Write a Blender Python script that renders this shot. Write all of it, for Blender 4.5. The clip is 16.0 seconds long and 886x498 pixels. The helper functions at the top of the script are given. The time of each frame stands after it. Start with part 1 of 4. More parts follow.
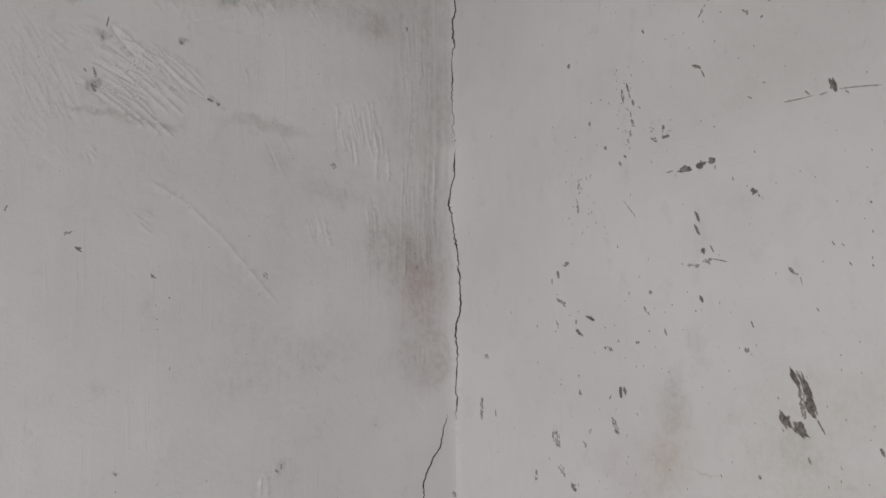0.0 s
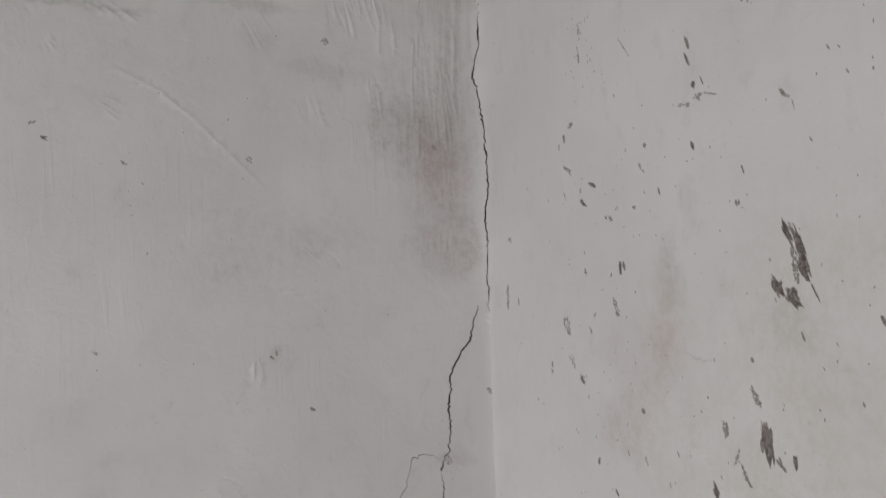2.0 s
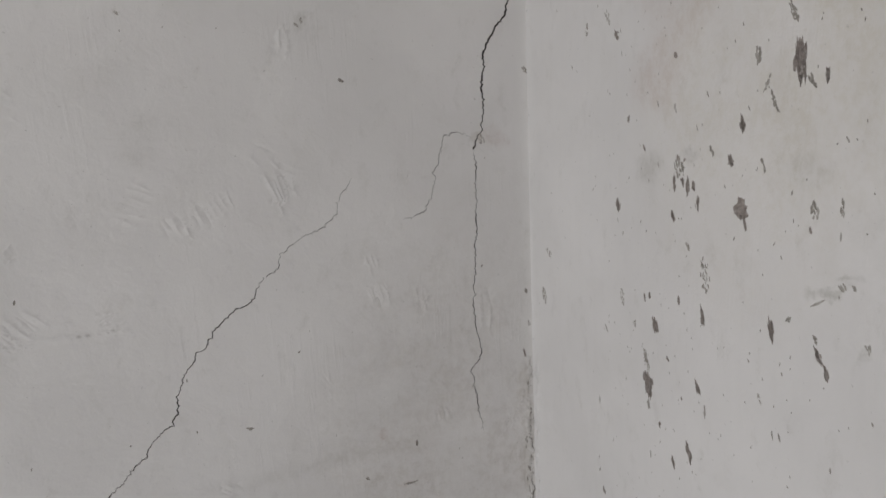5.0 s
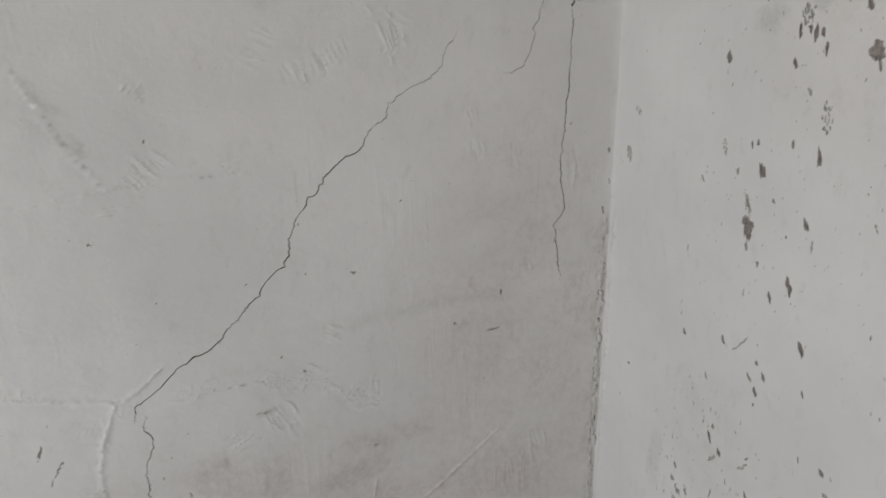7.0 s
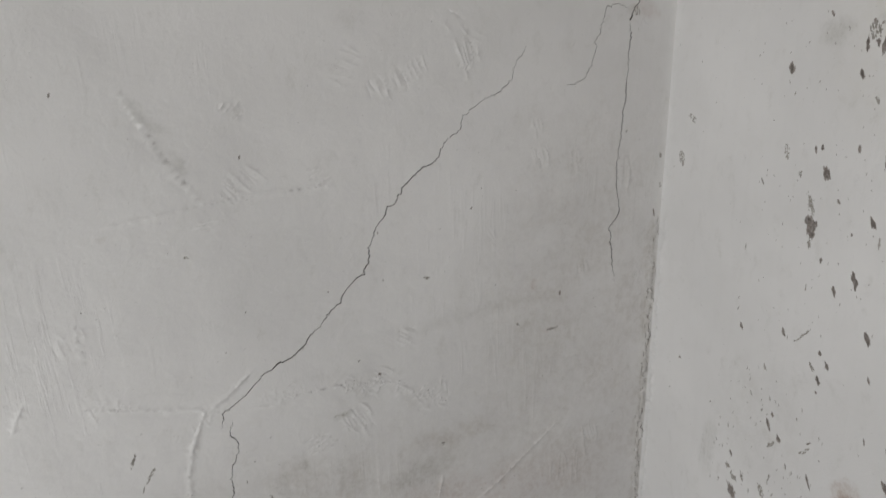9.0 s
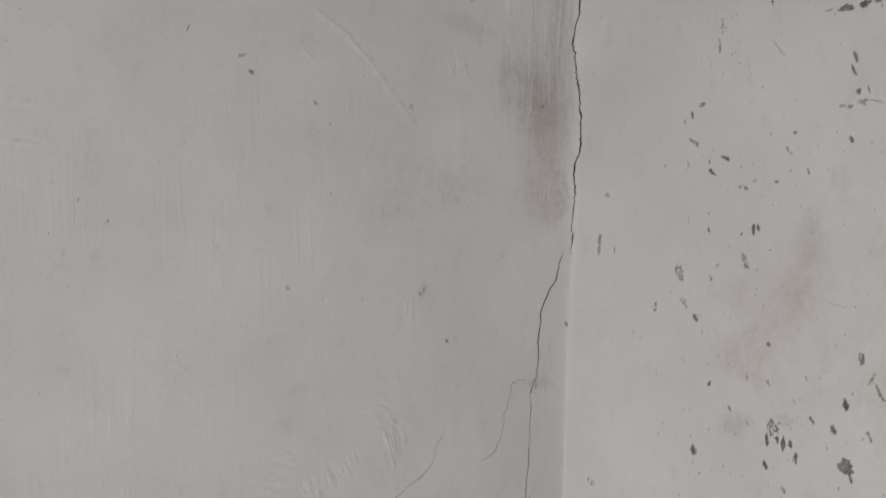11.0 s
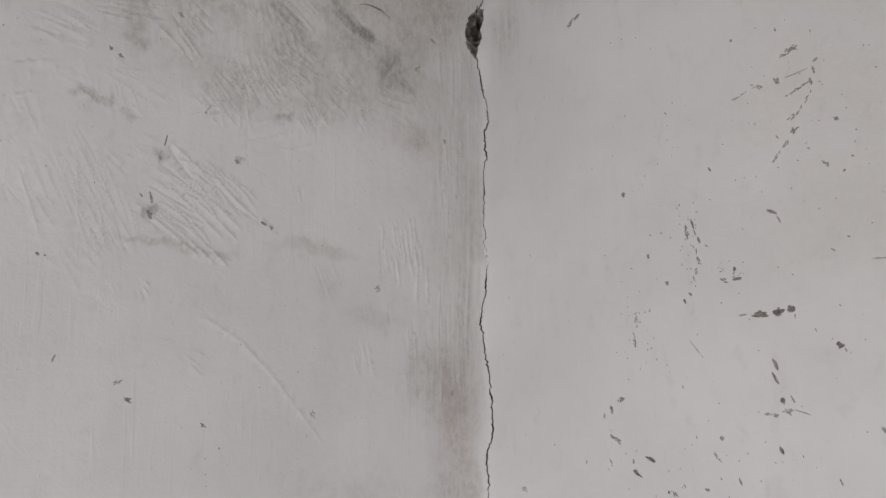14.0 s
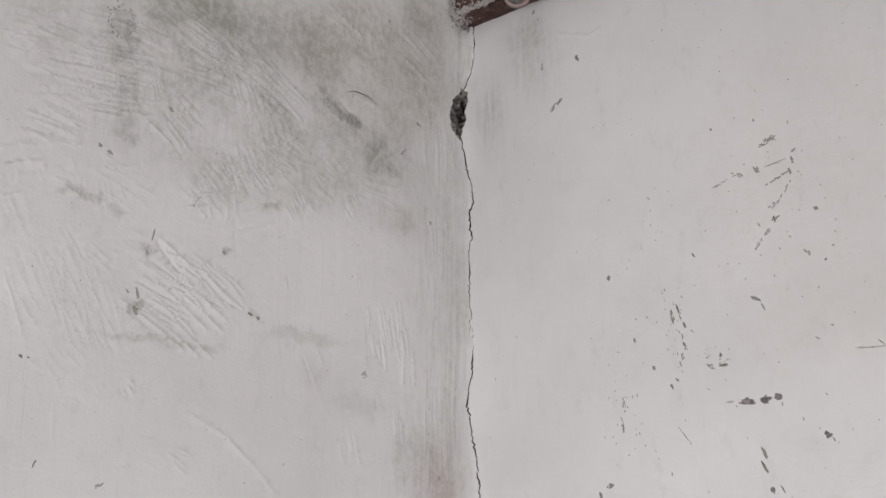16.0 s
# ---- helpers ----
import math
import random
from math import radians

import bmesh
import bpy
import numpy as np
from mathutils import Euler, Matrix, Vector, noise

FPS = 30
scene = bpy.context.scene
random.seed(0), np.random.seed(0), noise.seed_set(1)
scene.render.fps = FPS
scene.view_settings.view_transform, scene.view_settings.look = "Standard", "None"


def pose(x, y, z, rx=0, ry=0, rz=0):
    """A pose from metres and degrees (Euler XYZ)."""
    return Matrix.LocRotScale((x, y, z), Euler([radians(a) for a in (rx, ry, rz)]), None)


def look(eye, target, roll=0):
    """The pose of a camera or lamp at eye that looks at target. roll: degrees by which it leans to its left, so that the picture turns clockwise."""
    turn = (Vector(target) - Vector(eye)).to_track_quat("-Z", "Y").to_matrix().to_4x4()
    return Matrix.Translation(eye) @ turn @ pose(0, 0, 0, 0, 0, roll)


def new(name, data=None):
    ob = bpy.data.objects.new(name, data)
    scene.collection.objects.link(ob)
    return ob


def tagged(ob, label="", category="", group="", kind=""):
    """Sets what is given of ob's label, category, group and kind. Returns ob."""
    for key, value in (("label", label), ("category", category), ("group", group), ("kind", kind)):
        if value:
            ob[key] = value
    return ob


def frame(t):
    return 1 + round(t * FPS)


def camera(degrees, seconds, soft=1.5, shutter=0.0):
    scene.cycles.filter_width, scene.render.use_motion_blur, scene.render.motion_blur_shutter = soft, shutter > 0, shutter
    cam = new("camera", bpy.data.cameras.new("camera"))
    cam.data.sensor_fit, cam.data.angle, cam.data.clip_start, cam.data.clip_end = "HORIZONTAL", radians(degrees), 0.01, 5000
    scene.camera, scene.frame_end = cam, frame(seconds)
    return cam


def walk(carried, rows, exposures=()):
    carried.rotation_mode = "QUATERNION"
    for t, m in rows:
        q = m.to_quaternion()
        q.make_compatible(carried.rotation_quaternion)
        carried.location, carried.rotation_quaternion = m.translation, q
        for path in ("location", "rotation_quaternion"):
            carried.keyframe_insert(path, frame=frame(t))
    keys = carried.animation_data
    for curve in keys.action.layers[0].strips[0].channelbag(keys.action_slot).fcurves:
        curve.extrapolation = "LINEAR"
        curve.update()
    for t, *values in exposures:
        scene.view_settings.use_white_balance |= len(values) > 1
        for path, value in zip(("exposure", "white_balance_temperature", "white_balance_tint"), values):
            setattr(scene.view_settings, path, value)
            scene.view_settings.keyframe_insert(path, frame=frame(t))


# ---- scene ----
cam = camera(58.4, 16.0, shutter=0.3)
PATH = [
    (0, (-0.886, -0.973, 1.561), (0.434, 0.518, 1.75), -0.5),
    (0.5, (-0.819, -1.026, 1.538), (0.398, 0.55, 1.725), -1.1),
    (1, (-0.737, -1.085, 1.527), (0.427, 0.537, 1.643), -1.3),
    (1.5, (-0.634, -1.08, 1.512), (0.294, 0.689, 1.598), -2.1),
    (2, (-0.549, -1.064, 1.485), (0.269, 0.76, 1.514), -2.3),
    (2.5, (-0.511, -1.07, 1.456), (0.215, 0.792, 1.371), -3.6),
    (3, (-0.495, -1.077, 1.43), (0.189, 0.792, 1.23), -4.4),
    (3.5, (-0.501, -1.079, 1.408), (0.169, 0.783, 1.124), -4.5),
    (4, (-0.5, -1.083, 1.392), (0.16, 0.772, 1.04), -4.4),
    (4.5, (-0.513, -1.079, 1.364), (0.137, 0.761, 0.926), -3.9),
    (4.7, (-0.504, -1.071, 1.358), (0.117, 0.769, 0.878), -3.2),
    (6.8, (-0.656, -1.084, 1.296), (-0.047, 0.677, 0.57), -1.8),
    (7, (-0.701, -1.079, 1.305), (-0.062, 0.652, 0.534), -1.4),
    (7.5, (-0.772, -1.092, 1.291), (-0.142, 0.623, 0.478), -1.0),
    (8, (-0.834, -1.098, 1.294), (-0.2, 0.603, 0.454), -0.8),
    (8.2, (-0.844, -1.105, 1.301), (-0.207, 0.595, 0.461), -0.7),
    (10.3, (-0.964, -0.929, 1.433), (0.165, 0.669, 1.019), -0.5),
    (10.5, (-0.998, -0.91, 1.459), (0.215, 0.644, 1.122), 0.8),
    (11, (-1.046, -0.879, 1.524), (0.257, 0.63, 1.359), 1.1),
    (11.5, (-1.041, -0.863, 1.57), (0.369, 0.555, 1.545), 0.1),
    (12, (-1.031, -0.844, 1.602), (0.425, 0.524, 1.689), 0.1),
    (12.5, (-1.009, -0.824, 1.63), (0.462, 0.519, 1.804), 0.2),
    (13, (-1.005, -0.799, 1.65), (0.483, 0.517, 1.882), 0.1),
    (13.5, (-1.009, -0.789, 1.668), (0.481, 0.515, 1.944), 0.2),
    (14, (-1.008, -0.783, 1.679), (0.487, 0.509, 1.992), 0.1),
    (14.5, (-1.006, -0.783, 1.692), (0.499, 0.488, 2.037), -0.1),
    (15, (-1.005, -0.785, 1.7), (0.504, 0.471, 2.08), -0.3),
    (15.5, (-1.014, -0.78, 1.711), (0.502, 0.458, 2.121), -0.4),
    (16, (-1.021, -0.782, 1.723), (0.487, 0.455, 2.166), -0.4),
]
EXPOSURES = [(0.0, -0.31, 6530, 12), (3.0, -0.38, 6530, 12), (4.5, -0.39, 6585, 11), (7.0, -0.33, 6585, 9), (8.0, -0.28, 6585, 8), (10.5, -0.36, 6585, 10),
             (11.5, -0.31, 6530, 12), (13.5, -0.12, 6500, 12), (15.0, 0.05, 6500, 12.5), (16.0, 0.25, 6500, 12.5)]
walk(cam, [(t, look(eye, target, roll)) for t, eye, target, roll in PATH], EXPOSURES)

# ---------------------------------------------------------------- world and light
ROOM_X, ROOM_Y, ROOM_Z = -2.4, -4.4, 2.55
world = bpy.data.worlds.new("sky")
scene.world = world
world.use_nodes = True
wn = world.node_tree
sky = wn.nodes.new("ShaderNodeTexSky")
sky.sky_type = "NISHITA"
sky.sun_disc = False
sky.sun_elevation = radians(50)
sky.sun_rotation = radians(150)
wn.links.new(sky.outputs[0], wn.nodes["Background"].inputs[0])
wn.nodes["Background"].inputs[1].default_value = 0.1


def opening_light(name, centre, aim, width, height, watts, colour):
    """An area lamp set in an unseen opening of the room, as its sky light."""
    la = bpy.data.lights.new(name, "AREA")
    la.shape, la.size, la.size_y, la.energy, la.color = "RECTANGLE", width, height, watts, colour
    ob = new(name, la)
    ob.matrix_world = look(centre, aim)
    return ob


DOOR = (-0.92, -0.04, 2.05)          # doorway in the west wall: y from, y to, head
FILL_OPENING = (-2.2, -0.9, 1.10, 2.3)     # opening added in the south wall for fill light: x from, x to, sill, head
opening_light("doorway_light", (ROOM_X - 0.1, -0.48, 0.72), (0, -0.48, 0.65), 0.80, 1.36, 27, (0.978, 0.988, 1.0))
# Added fill lamp that brightens the left wall from the unseen south side.
opening_light("fill_light", (-1.55, ROOM_Y - 0.1, 1.70), (-1.55, 0, 1.60), 1.25, 1.15, 42, (0.978, 0.988, 1.0))


# ---------------------------------------------------------------- materials
class Nodes:
    """Short hand for wiring a material."""

    def __init__(self, name):
        self.m = bpy.data.materials.new(name)
        self.m.use_nodes = True
        self.t = self.m.node_tree
        self.bsdf = self.t.nodes["Principled BSDF"]

    def put(self, sock, value):
        if isinstance(value, bpy.types.NodeSocket):
            self.t.links.new(value, sock)
        elif value is not None:
            sock.default_value = value

    def math(self, op, a, b=None, c=None, clamp=False):
        n = self.t.nodes.new("ShaderNodeMath")
        n.operation, n.use_clamp = op, clamp
        for i, v in enumerate((a, b, c)):
            self.put(n.inputs[i], v)
        return n.outputs[0]

    def vmath(self, op, a, b=None):
        n = self.t.nodes.new("ShaderNodeVectorMath")
        n.operation = op
        self.put(n.inputs[0], a)
        self.put(n.inputs[1], b)
        return n.outputs["Value"] if op in ("LENGTH", "DISTANCE") else n.outputs[0]

    def noise(self, vec, scale, detail=3.0, rough=0.55, colour=False):
        n = self.t.nodes.new("ShaderNodeTexNoise")
        self.put(n.inputs["Vector"], vec)
        n.inputs["Scale"].default_value, n.inputs["Detail"].default_value = scale, detail
        n.inputs["Roughness"].default_value = rough
        return n.outputs["Color" if colour else "Fac"]

    def ramp(self, v, lo, hi, a=0.0, b=1.0):
        n = self.t.nodes.new("ShaderNodeMapRange")
        n.interpolation_type = "SMOOTHSTEP"
        for i, x in enumerate((v, lo, hi, a, b)):
            self.put(n.inputs[i], x)
        return n.outputs[0]

    def mix(self, fac, a, b):
        n = self.t.nodes.new("ShaderNodeMix")
        n.data_type = "RGBA"
        for i, x in ((0, fac), (6, a), (7, b)):
            self.put(n.inputs[i], (*x, 1) if isinstance(x, tuple) and len(x) == 3 else x)
        return n.outputs[2]

    def bump(self, height, strength, distance, normal=None):
        n = self.t.nodes.new("ShaderNodeBump")
        n.inputs["Strength"].default_value, n.inputs["Distance"].default_value = strength, distance
        self.put(n.inputs["Height"], height)
        self.put(n.inputs["Normal"], normal)
        return n.outputs[0]

    def position(self):
        return self.t.nodes.new("ShaderNodeNewGeometry").outputs["Position"]

    def split(self, v):
        n = self.t.nodes.new("ShaderNodeSeparateXYZ")
        self.put(n.inputs[0], v)
        return n.outputs

    def join(self, x, y, z=0.0):
        n = self.t.nodes.new("ShaderNodeCombineXYZ")
        for i, v in enumerate((x, y, z)):
            self.put(n.inputs[i], v)
        return n.outputs[0]

    def scaled(self, v, s):
        return self.vmath("MULTIPLY", v, s)

    def done(self, colour, rough, normal=None, specular=0.35):
        self.put(self.bsdf.inputs["Base Color"], (*colour, 1) if isinstance(colour, tuple) and len(colour) == 3 else colour)
        self.put(self.bsdf.inputs["Roughness"], rough)
        self.bsdf.inputs["Specular IOR Level"].default_value = specular
        self.put(self.bsdf.inputs["Normal"], normal)
        return self.m


def plaster(name, right, stain_and_shade, base, strokes):
    """Old limewashed plaster: mottled, brushed, with patches of dirt and of painted-in shade, each of its own shape (u,
    z, radii, tilt, colour, strength, streak).
    """
    k = Nodes(name)
    p = k.split(k.position())
    u = k.math("MULTIPLY", p[1], -1.0) if right else p[0]
    flat = k.join(u, p[2])
    wobble = k.vmath("SUBTRACT", k.noise(flat, 9, 4, 0.6, True), (0.5, 0.5, 0.5))
    warped = k.vmath("ADD", flat, k.scaled(wobble, (0.09, 0.09, 0)))
    # broad mottling, cloudy dirt and fine grain
    broad = k.ramp(k.noise(warped, 2.6, 4), 0.3, 0.72)
    col = k.mix(broad, tuple(c * 0.94 for c in base), tuple(min(1, c * 1.05) for c in base))
    dirt = k.ramp(k.noise(warped, 11, 6, 0.68), 0.5, 0.78)
    col = k.mix(k.math("MULTIPLY", dirt, 0.12), col, (0.42, 0.40, 0.36))
    brushed = k.noise(k.scaled(flat, (60, 7, 1)), 1.0, 4, 0.6)
    col = k.mix(k.math("MULTIPLY", k.ramp(brushed, 0.48, 0.75), 0.05), col, (0.45, 0.43, 0.40))
    ragged = k.vmath("SUBTRACT", k.noise(flat, 17, 7, 0.72, True), (0.5, 0.5, 0.5))
    edged = k.vmath("ADD", flat, k.scaled(ragged, (0.055, 0.055, 0)))
    cloud = k.ramp(k.noise(edged, 10, 6, 0.62), 0.30, 0.62)
    grains = k.ramp(k.noise(k.scaled(flat, (1.0, 0.75, 1)), 85, 6, 0.74), 0.40, 0.62, 0.30, 1.0)
    spots = k.ramp(k.noise(flat, 130, 4, 0.62), 0.57, 0.66)
    patchy = k.math("ADD", k.math("MULTIPLY", cloud, grains), k.math("MULTIPLY", spots, 0.35), clamp=True)
    smears = k.math("MULTIPLY", k.ramp(k.noise(k.scaled(edged, (34, 15, 1)), 1.0, 6, 0.7), 0.53, 0.72), grains)
    col = k.mix(k.math("MULTIPLY", smears, 0.25), col, (0.36, 0.345, 0.31))
    streaky = k.ramp(k.noise(k.scaled(flat, (110, 7, 1)), 1.0, 6, 0.72), 0.36, 0.66, 0.0, grains)
    for su, sz, ru, rz, tilt, colour, strength, streak in stain_and_shade:
        d = k.vmath("SUBTRACT", edged, (su, sz, 0))
        r = k.t.nodes.new("ShaderNodeVectorRotate")
        r.rotation_type = "Z_AXIS"
        k.put(r.inputs["Vector"], d)
        r.inputs["Angle"].default_value = radians(-tilt)
        far = k.vmath("LENGTH", k.scaled(r.outputs[0], (1 / ru, 1 / rz, 0)))
        soft = k.ramp(far, 1.3, 0.35)
        grain = streaky if streak else patchy
        mask = k.math("MULTIPLY", soft, k.math("MULTIPLY_ADD", grain, 0.82, 0.18))
        col = k.mix(k.math("MULTIPLY", mask, strength), col, colour)
    specks = k.ramp(k.noise(flat, 150, 3, 0.6), 0.68, 0.74)
    col = k.mix(k.math("MULTIPLY", specks, 0.4), col, (0.25, 0.24, 0.22))
    # relief: uneven floating, faint brush lines and sand grain
    lines = k.ramp(k.noise(k.scaled(flat, (95, 7, 1)), 1.0, 4, 0.6), 0.50, 0.70)
    where = k.ramp(k.noise(flat, 4.2, 3), 0.48, 0.62)
    n1 = k.bump(k.math("MULTIPLY", lines, where), strokes, 0.0006)
    n2 = k.bump(k.noise(warped, 22, 5, 0.6), 0.30, 0.004, n1)
    n3 = k.bump(k.noise(flat, 300, 3, 0.6), 0.22, 0.0010, n2)
    rough = k.math("MULTIPLY_ADD", broad, -0.12, 0.78)
    return k.done(col, rough, n3, 0.25)


def cement(name, base, contrast=0.5, lime=0.0):
    """Bare sandy cement where the limewash is gone."""
    k = Nodes(name)
    p = k.position()
    a = k.ramp(k.noise(p, 240, 4, 0.65), 0.3, 0.72)
    b = k.ramp(k.noise(p, 60, 4, 0.6), 0.35, 0.7)
    col = k.mix(a, tuple(c * (1 - contrast * 0.6) for c in base), tuple(c * (1 + contrast * 0.5) for c in base))
    col = k.mix(k.math("MULTIPLY", b, 0.35), col, tuple(c * 1.5 for c in base))
    if lime:
        left_on = k.ramp(k.noise(k.scaled(p, (1, 1, 0.45)), 210, 4, 0.6), 0.53, 0.60)
        col = k.mix(k.math("MULTIPLY", left_on, lime), col, (0.52, 0.50, 0.48))
    return k.done(col, 0.92, k.bump(a, 0.6, 0.0015), 0.15)


MOULD, DARK = (0.25, 0.245, 0.215), (0.17, 0.165, 0.15)
GREY, BROWN, PINK = (0.33, 0.322, 0.29), (0.36, 0.32, 0.275), (0.47, 0.385, 0.36)
SAND, RUST = (0.54, 0.505, 0.435), (0.33, 0.24, 0.19)
LEFT_STAIN_SHADE, RIGHT_STAINS = [], []


def stain_or_shade(wall, *values):
    """Dirt and painted-in shade alike: u, z, radius along the wall, radius in height, tilt, colour, strength, and 1 for
    streaks.
    """
    wall.append(values)


stain_or_shade(LEFT_STAIN_SHADE, -0.465, 2.178, 0.394, 0.175, 0, GREY, 0.57, 0)
stain_or_shade(LEFT_STAIN_SHADE, -0.539, 2.194, 0.114, 0.072, 0, GREY, 0.68, 0)
stain_or_shade(LEFT_STAIN_SHADE, -0.505, 2.224, 0.049, 0.030, 0, MOULD, 0.68, 0)
stain_or_shade(LEFT_STAIN_SHADE, -0.344, 2.236, 0.072, 0.050, 0, GREY, 0.68, 0)
stain_or_shade(LEFT_STAIN_SHADE, -0.359, 2.234, 0.014, 0.042, 0, MOULD, 0.54, 0)
stain_or_shade(LEFT_STAIN_SHADE, -0.244, 2.279, 0.169, 0.137, 0, BROWN, 0.68, 0)
stain_or_shade(LEFT_STAIN_SHADE, -0.339, 2.108, 0.164, 0.089, -20, GREY, 0.49, 0)
stain_or_shade(LEFT_STAIN_SHADE, -0.18, 2.108, 0.089, 0.099, 0, GREY, 0.43, 0)
stain_or_shade(LEFT_STAIN_SHADE, -0.393, 2.12, 0.056, 0.014, -35, MOULD, 0.74, 0)
stain_or_shade(LEFT_STAIN_SHADE, -0.298, 2.164, 0.046, 0.011, -25, DARK, 0.92, 0)
stain_or_shade(LEFT_STAIN_SHADE, -0.27, 2.16, 0.027, 0.010, -10, DARK, 0.74, 0)
stain_or_shade(LEFT_STAIN_SHADE, -0.223, 2.119, 0.026, 0.039, 0, MOULD, 0.68, 0)
stain_or_shade(LEFT_STAIN_SHADE, -0.455, 2.023, 0.126, 0.036, 0, GREY, 0.41, 0)
stain_or_shade(LEFT_STAIN_SHADE, -0.192, 2.105, 0.027, 0.012, 0, MOULD, 0.68, 0)
stain_or_shade(LEFT_STAIN_SHADE, -0.128, 2.284, 0.077, 0.118, 0, BROWN, 0.61, 0)
stain_or_shade(LEFT_STAIN_SHADE, -0.169, 2.308, 0.053, 0.058, 0, GREY, 0.47, 0)
stain_or_shade(LEFT_STAIN_SHADE, -0.081, 1.894, 0.071, 0.372, 0, GREY, 0.36, 1)
# Corner shade put into the colour: grey along the crack, then up to the beam.
stain_or_shade(LEFT_STAIN_SHADE, -0.035, 1.899, 0.037, 0.384, 0, GREY, 0.41, 1)
stain_or_shade(LEFT_STAIN_SHADE, -0.021, 2.344, 0.036, 0.086, 0, GREY, 0.61, 1)
stain_or_shade(LEFT_STAIN_SHADE, -0.054, 2.384, 0.046, 0.053, 0, MOULD, 0.41, 0)
stain_or_shade(LEFT_STAIN_SHADE, -0.1, 1.666, 0.090, 0.064, 0, MOULD, 0.36, 0)
stain_or_shade(LEFT_STAIN_SHADE, -0.063, 1.648, 0.040, 0.049, 0, MOULD, 0.27, 0)
stain_or_shade(LEFT_STAIN_SHADE, -0.626, 2.152, 0.017, 0.040, 0, MOULD, 0.61, 0)
stain_or_shade(LEFT_STAIN_SHADE, -0.612, 2.076, 0.017, 0.058, 0, GREY, 0.74, 0)
stain_or_shade(LEFT_STAIN_SHADE, -0.606, 2.035, 0.015, 0.009, 0, DARK, 0.68, 0)
stain_or_shade(LEFT_STAIN_SHADE, -0.655, 1.96, 0.026, 0.006, 4, GREY, 0.74, 0)
stain_or_shade(LEFT_STAIN_SHADE, -0.637, 1.964, 0.005, 0.010, 0, MOULD, 0.61, 0)
stain_or_shade(LEFT_STAIN_SHADE, -0.611, 1.954, 0.014, 0.005, 0, GREY, 0.54, 0)
stain_or_shade(LEFT_STAIN_SHADE, -0.547, 1.819, 0.075, 0.006, 0, GREY, 0.68, 0)
stain_or_shade(LEFT_STAIN_SHADE, -0.348, 1.839, 0.075, 0.009, 0, GREY, 0.54, 0)
stain_or_shade(LEFT_STAIN_SHADE, -0.327, 1.802, 0.029, 0.029, -40, GREY, 0.30, 0)
stain_or_shade(LEFT_STAIN_SHADE, -0.244, 1.757, 0.065, 0.016, 0, GREY, 0.27, 0)
stain_or_shade(LEFT_STAIN_SHADE, -0.179, 2.028, 0.042, 0.021, 0, GREY, 0.68, 0)
stain_or_shade(LEFT_STAIN_SHADE, -0.492, 2.206, 0.024, 0.075, 0, GREY, 0.47, 0)
stain_or_shade(LEFT_STAIN_SHADE, -0.431, 2.223, 0.036, 0.040, 0, GREY, 0.68, 0)
stain_or_shade(LEFT_STAIN_SHADE, -0.583, 1.851, 0.009, 0.008, 0, DARK, 0.81, 0)
stain_or_shade(LEFT_STAIN_SHADE, -0.429, 1.858, 0.014, 0.005, -30, DARK, 0.74, 0)
stain_or_shade(LEFT_STAIN_SHADE, -0.572, 1.917, 0.009, 0.006, 0, GREY, 0.81, 0)
stain_or_shade(LEFT_STAIN_SHADE, -0.476, 1.929, 0.007, 0.004, 0, DARK, 0.68, 0)
stain_or_shade(LEFT_STAIN_SHADE, -0.411, 2.004, 0.019, 0.006, 15, MOULD, 0.68, 0)
stain_or_shade(LEFT_STAIN_SHADE, -0.516, 1.981, 0.011, 0.003, 25, MOULD, 0.81, 0)
stain_or_shade(LEFT_STAIN_SHADE, -0.556, 2.209, 0.044, 0.043, -40, GREY, 0.54, 0)
stain_or_shade(LEFT_STAIN_SHADE, -0.099, 2.397, 0.059, 0.062, 0, BROWN, 0.68, 0)
stain_or_shade(LEFT_STAIN_SHADE, -0.135, 2.351, 0.070, 0.081, 0, GREY, 0.68, 0)
stain_or_shade(LEFT_STAIN_SHADE, -0.055, 2.331, 0.054, 0.095, 0, GREY, 0.54, 1)
stain_or_shade(RIGHT_STAINS, 0.052, 2.222, 0.028, 0.080, 0, GREY, 0.27, 1)
stain_or_shade(RIGHT_STAINS, 0.124, 2.323, 0.045, 0.081, 10, GREY, 0.30, 1)
stain_or_shade(LEFT_STAIN_SHADE, -0.135, 1.706, 0.050, 0.071, 0, MOULD, 0.18, 0)
stain_or_shade(LEFT_STAIN_SHADE, -0.167, 1.677, 0.015, 0.034, 0, MOULD, 0.31, 0)
stain_or_shade(LEFT_STAIN_SHADE, -0.072, 1.628, 0.059, 0.109, 0, PINK, 0.66, 0)
stain_or_shade(LEFT_STAIN_SHADE, -0.079, 1.521, 0.058, 0.089, 0, GREY, 0.22, 0)
stain_or_shade(LEFT_STAIN_SHADE, -0.167, 2.024, 0.055, 0.027, 0, PINK, 0.33, 0)
stain_or_shade(LEFT_STAIN_SHADE, -0.058, 1.5, 0.052, 0.054, 0, PINK, 0.55, 0)
stain_or_shade(LEFT_STAIN_SHADE, -0.027, 1.507, 0.018, 0.047, 0, BROWN, 0.39, 0)
stain_or_shade(LEFT_STAIN_SHADE, -0.081, 1.193, 0.011, 0.008, 0, BROWN, 0.83, 0)
stain_or_shade(LEFT_STAIN_SHADE, -0.054, 1.192, 0.022, 0.015, 0, PINK, 0.44, 0)
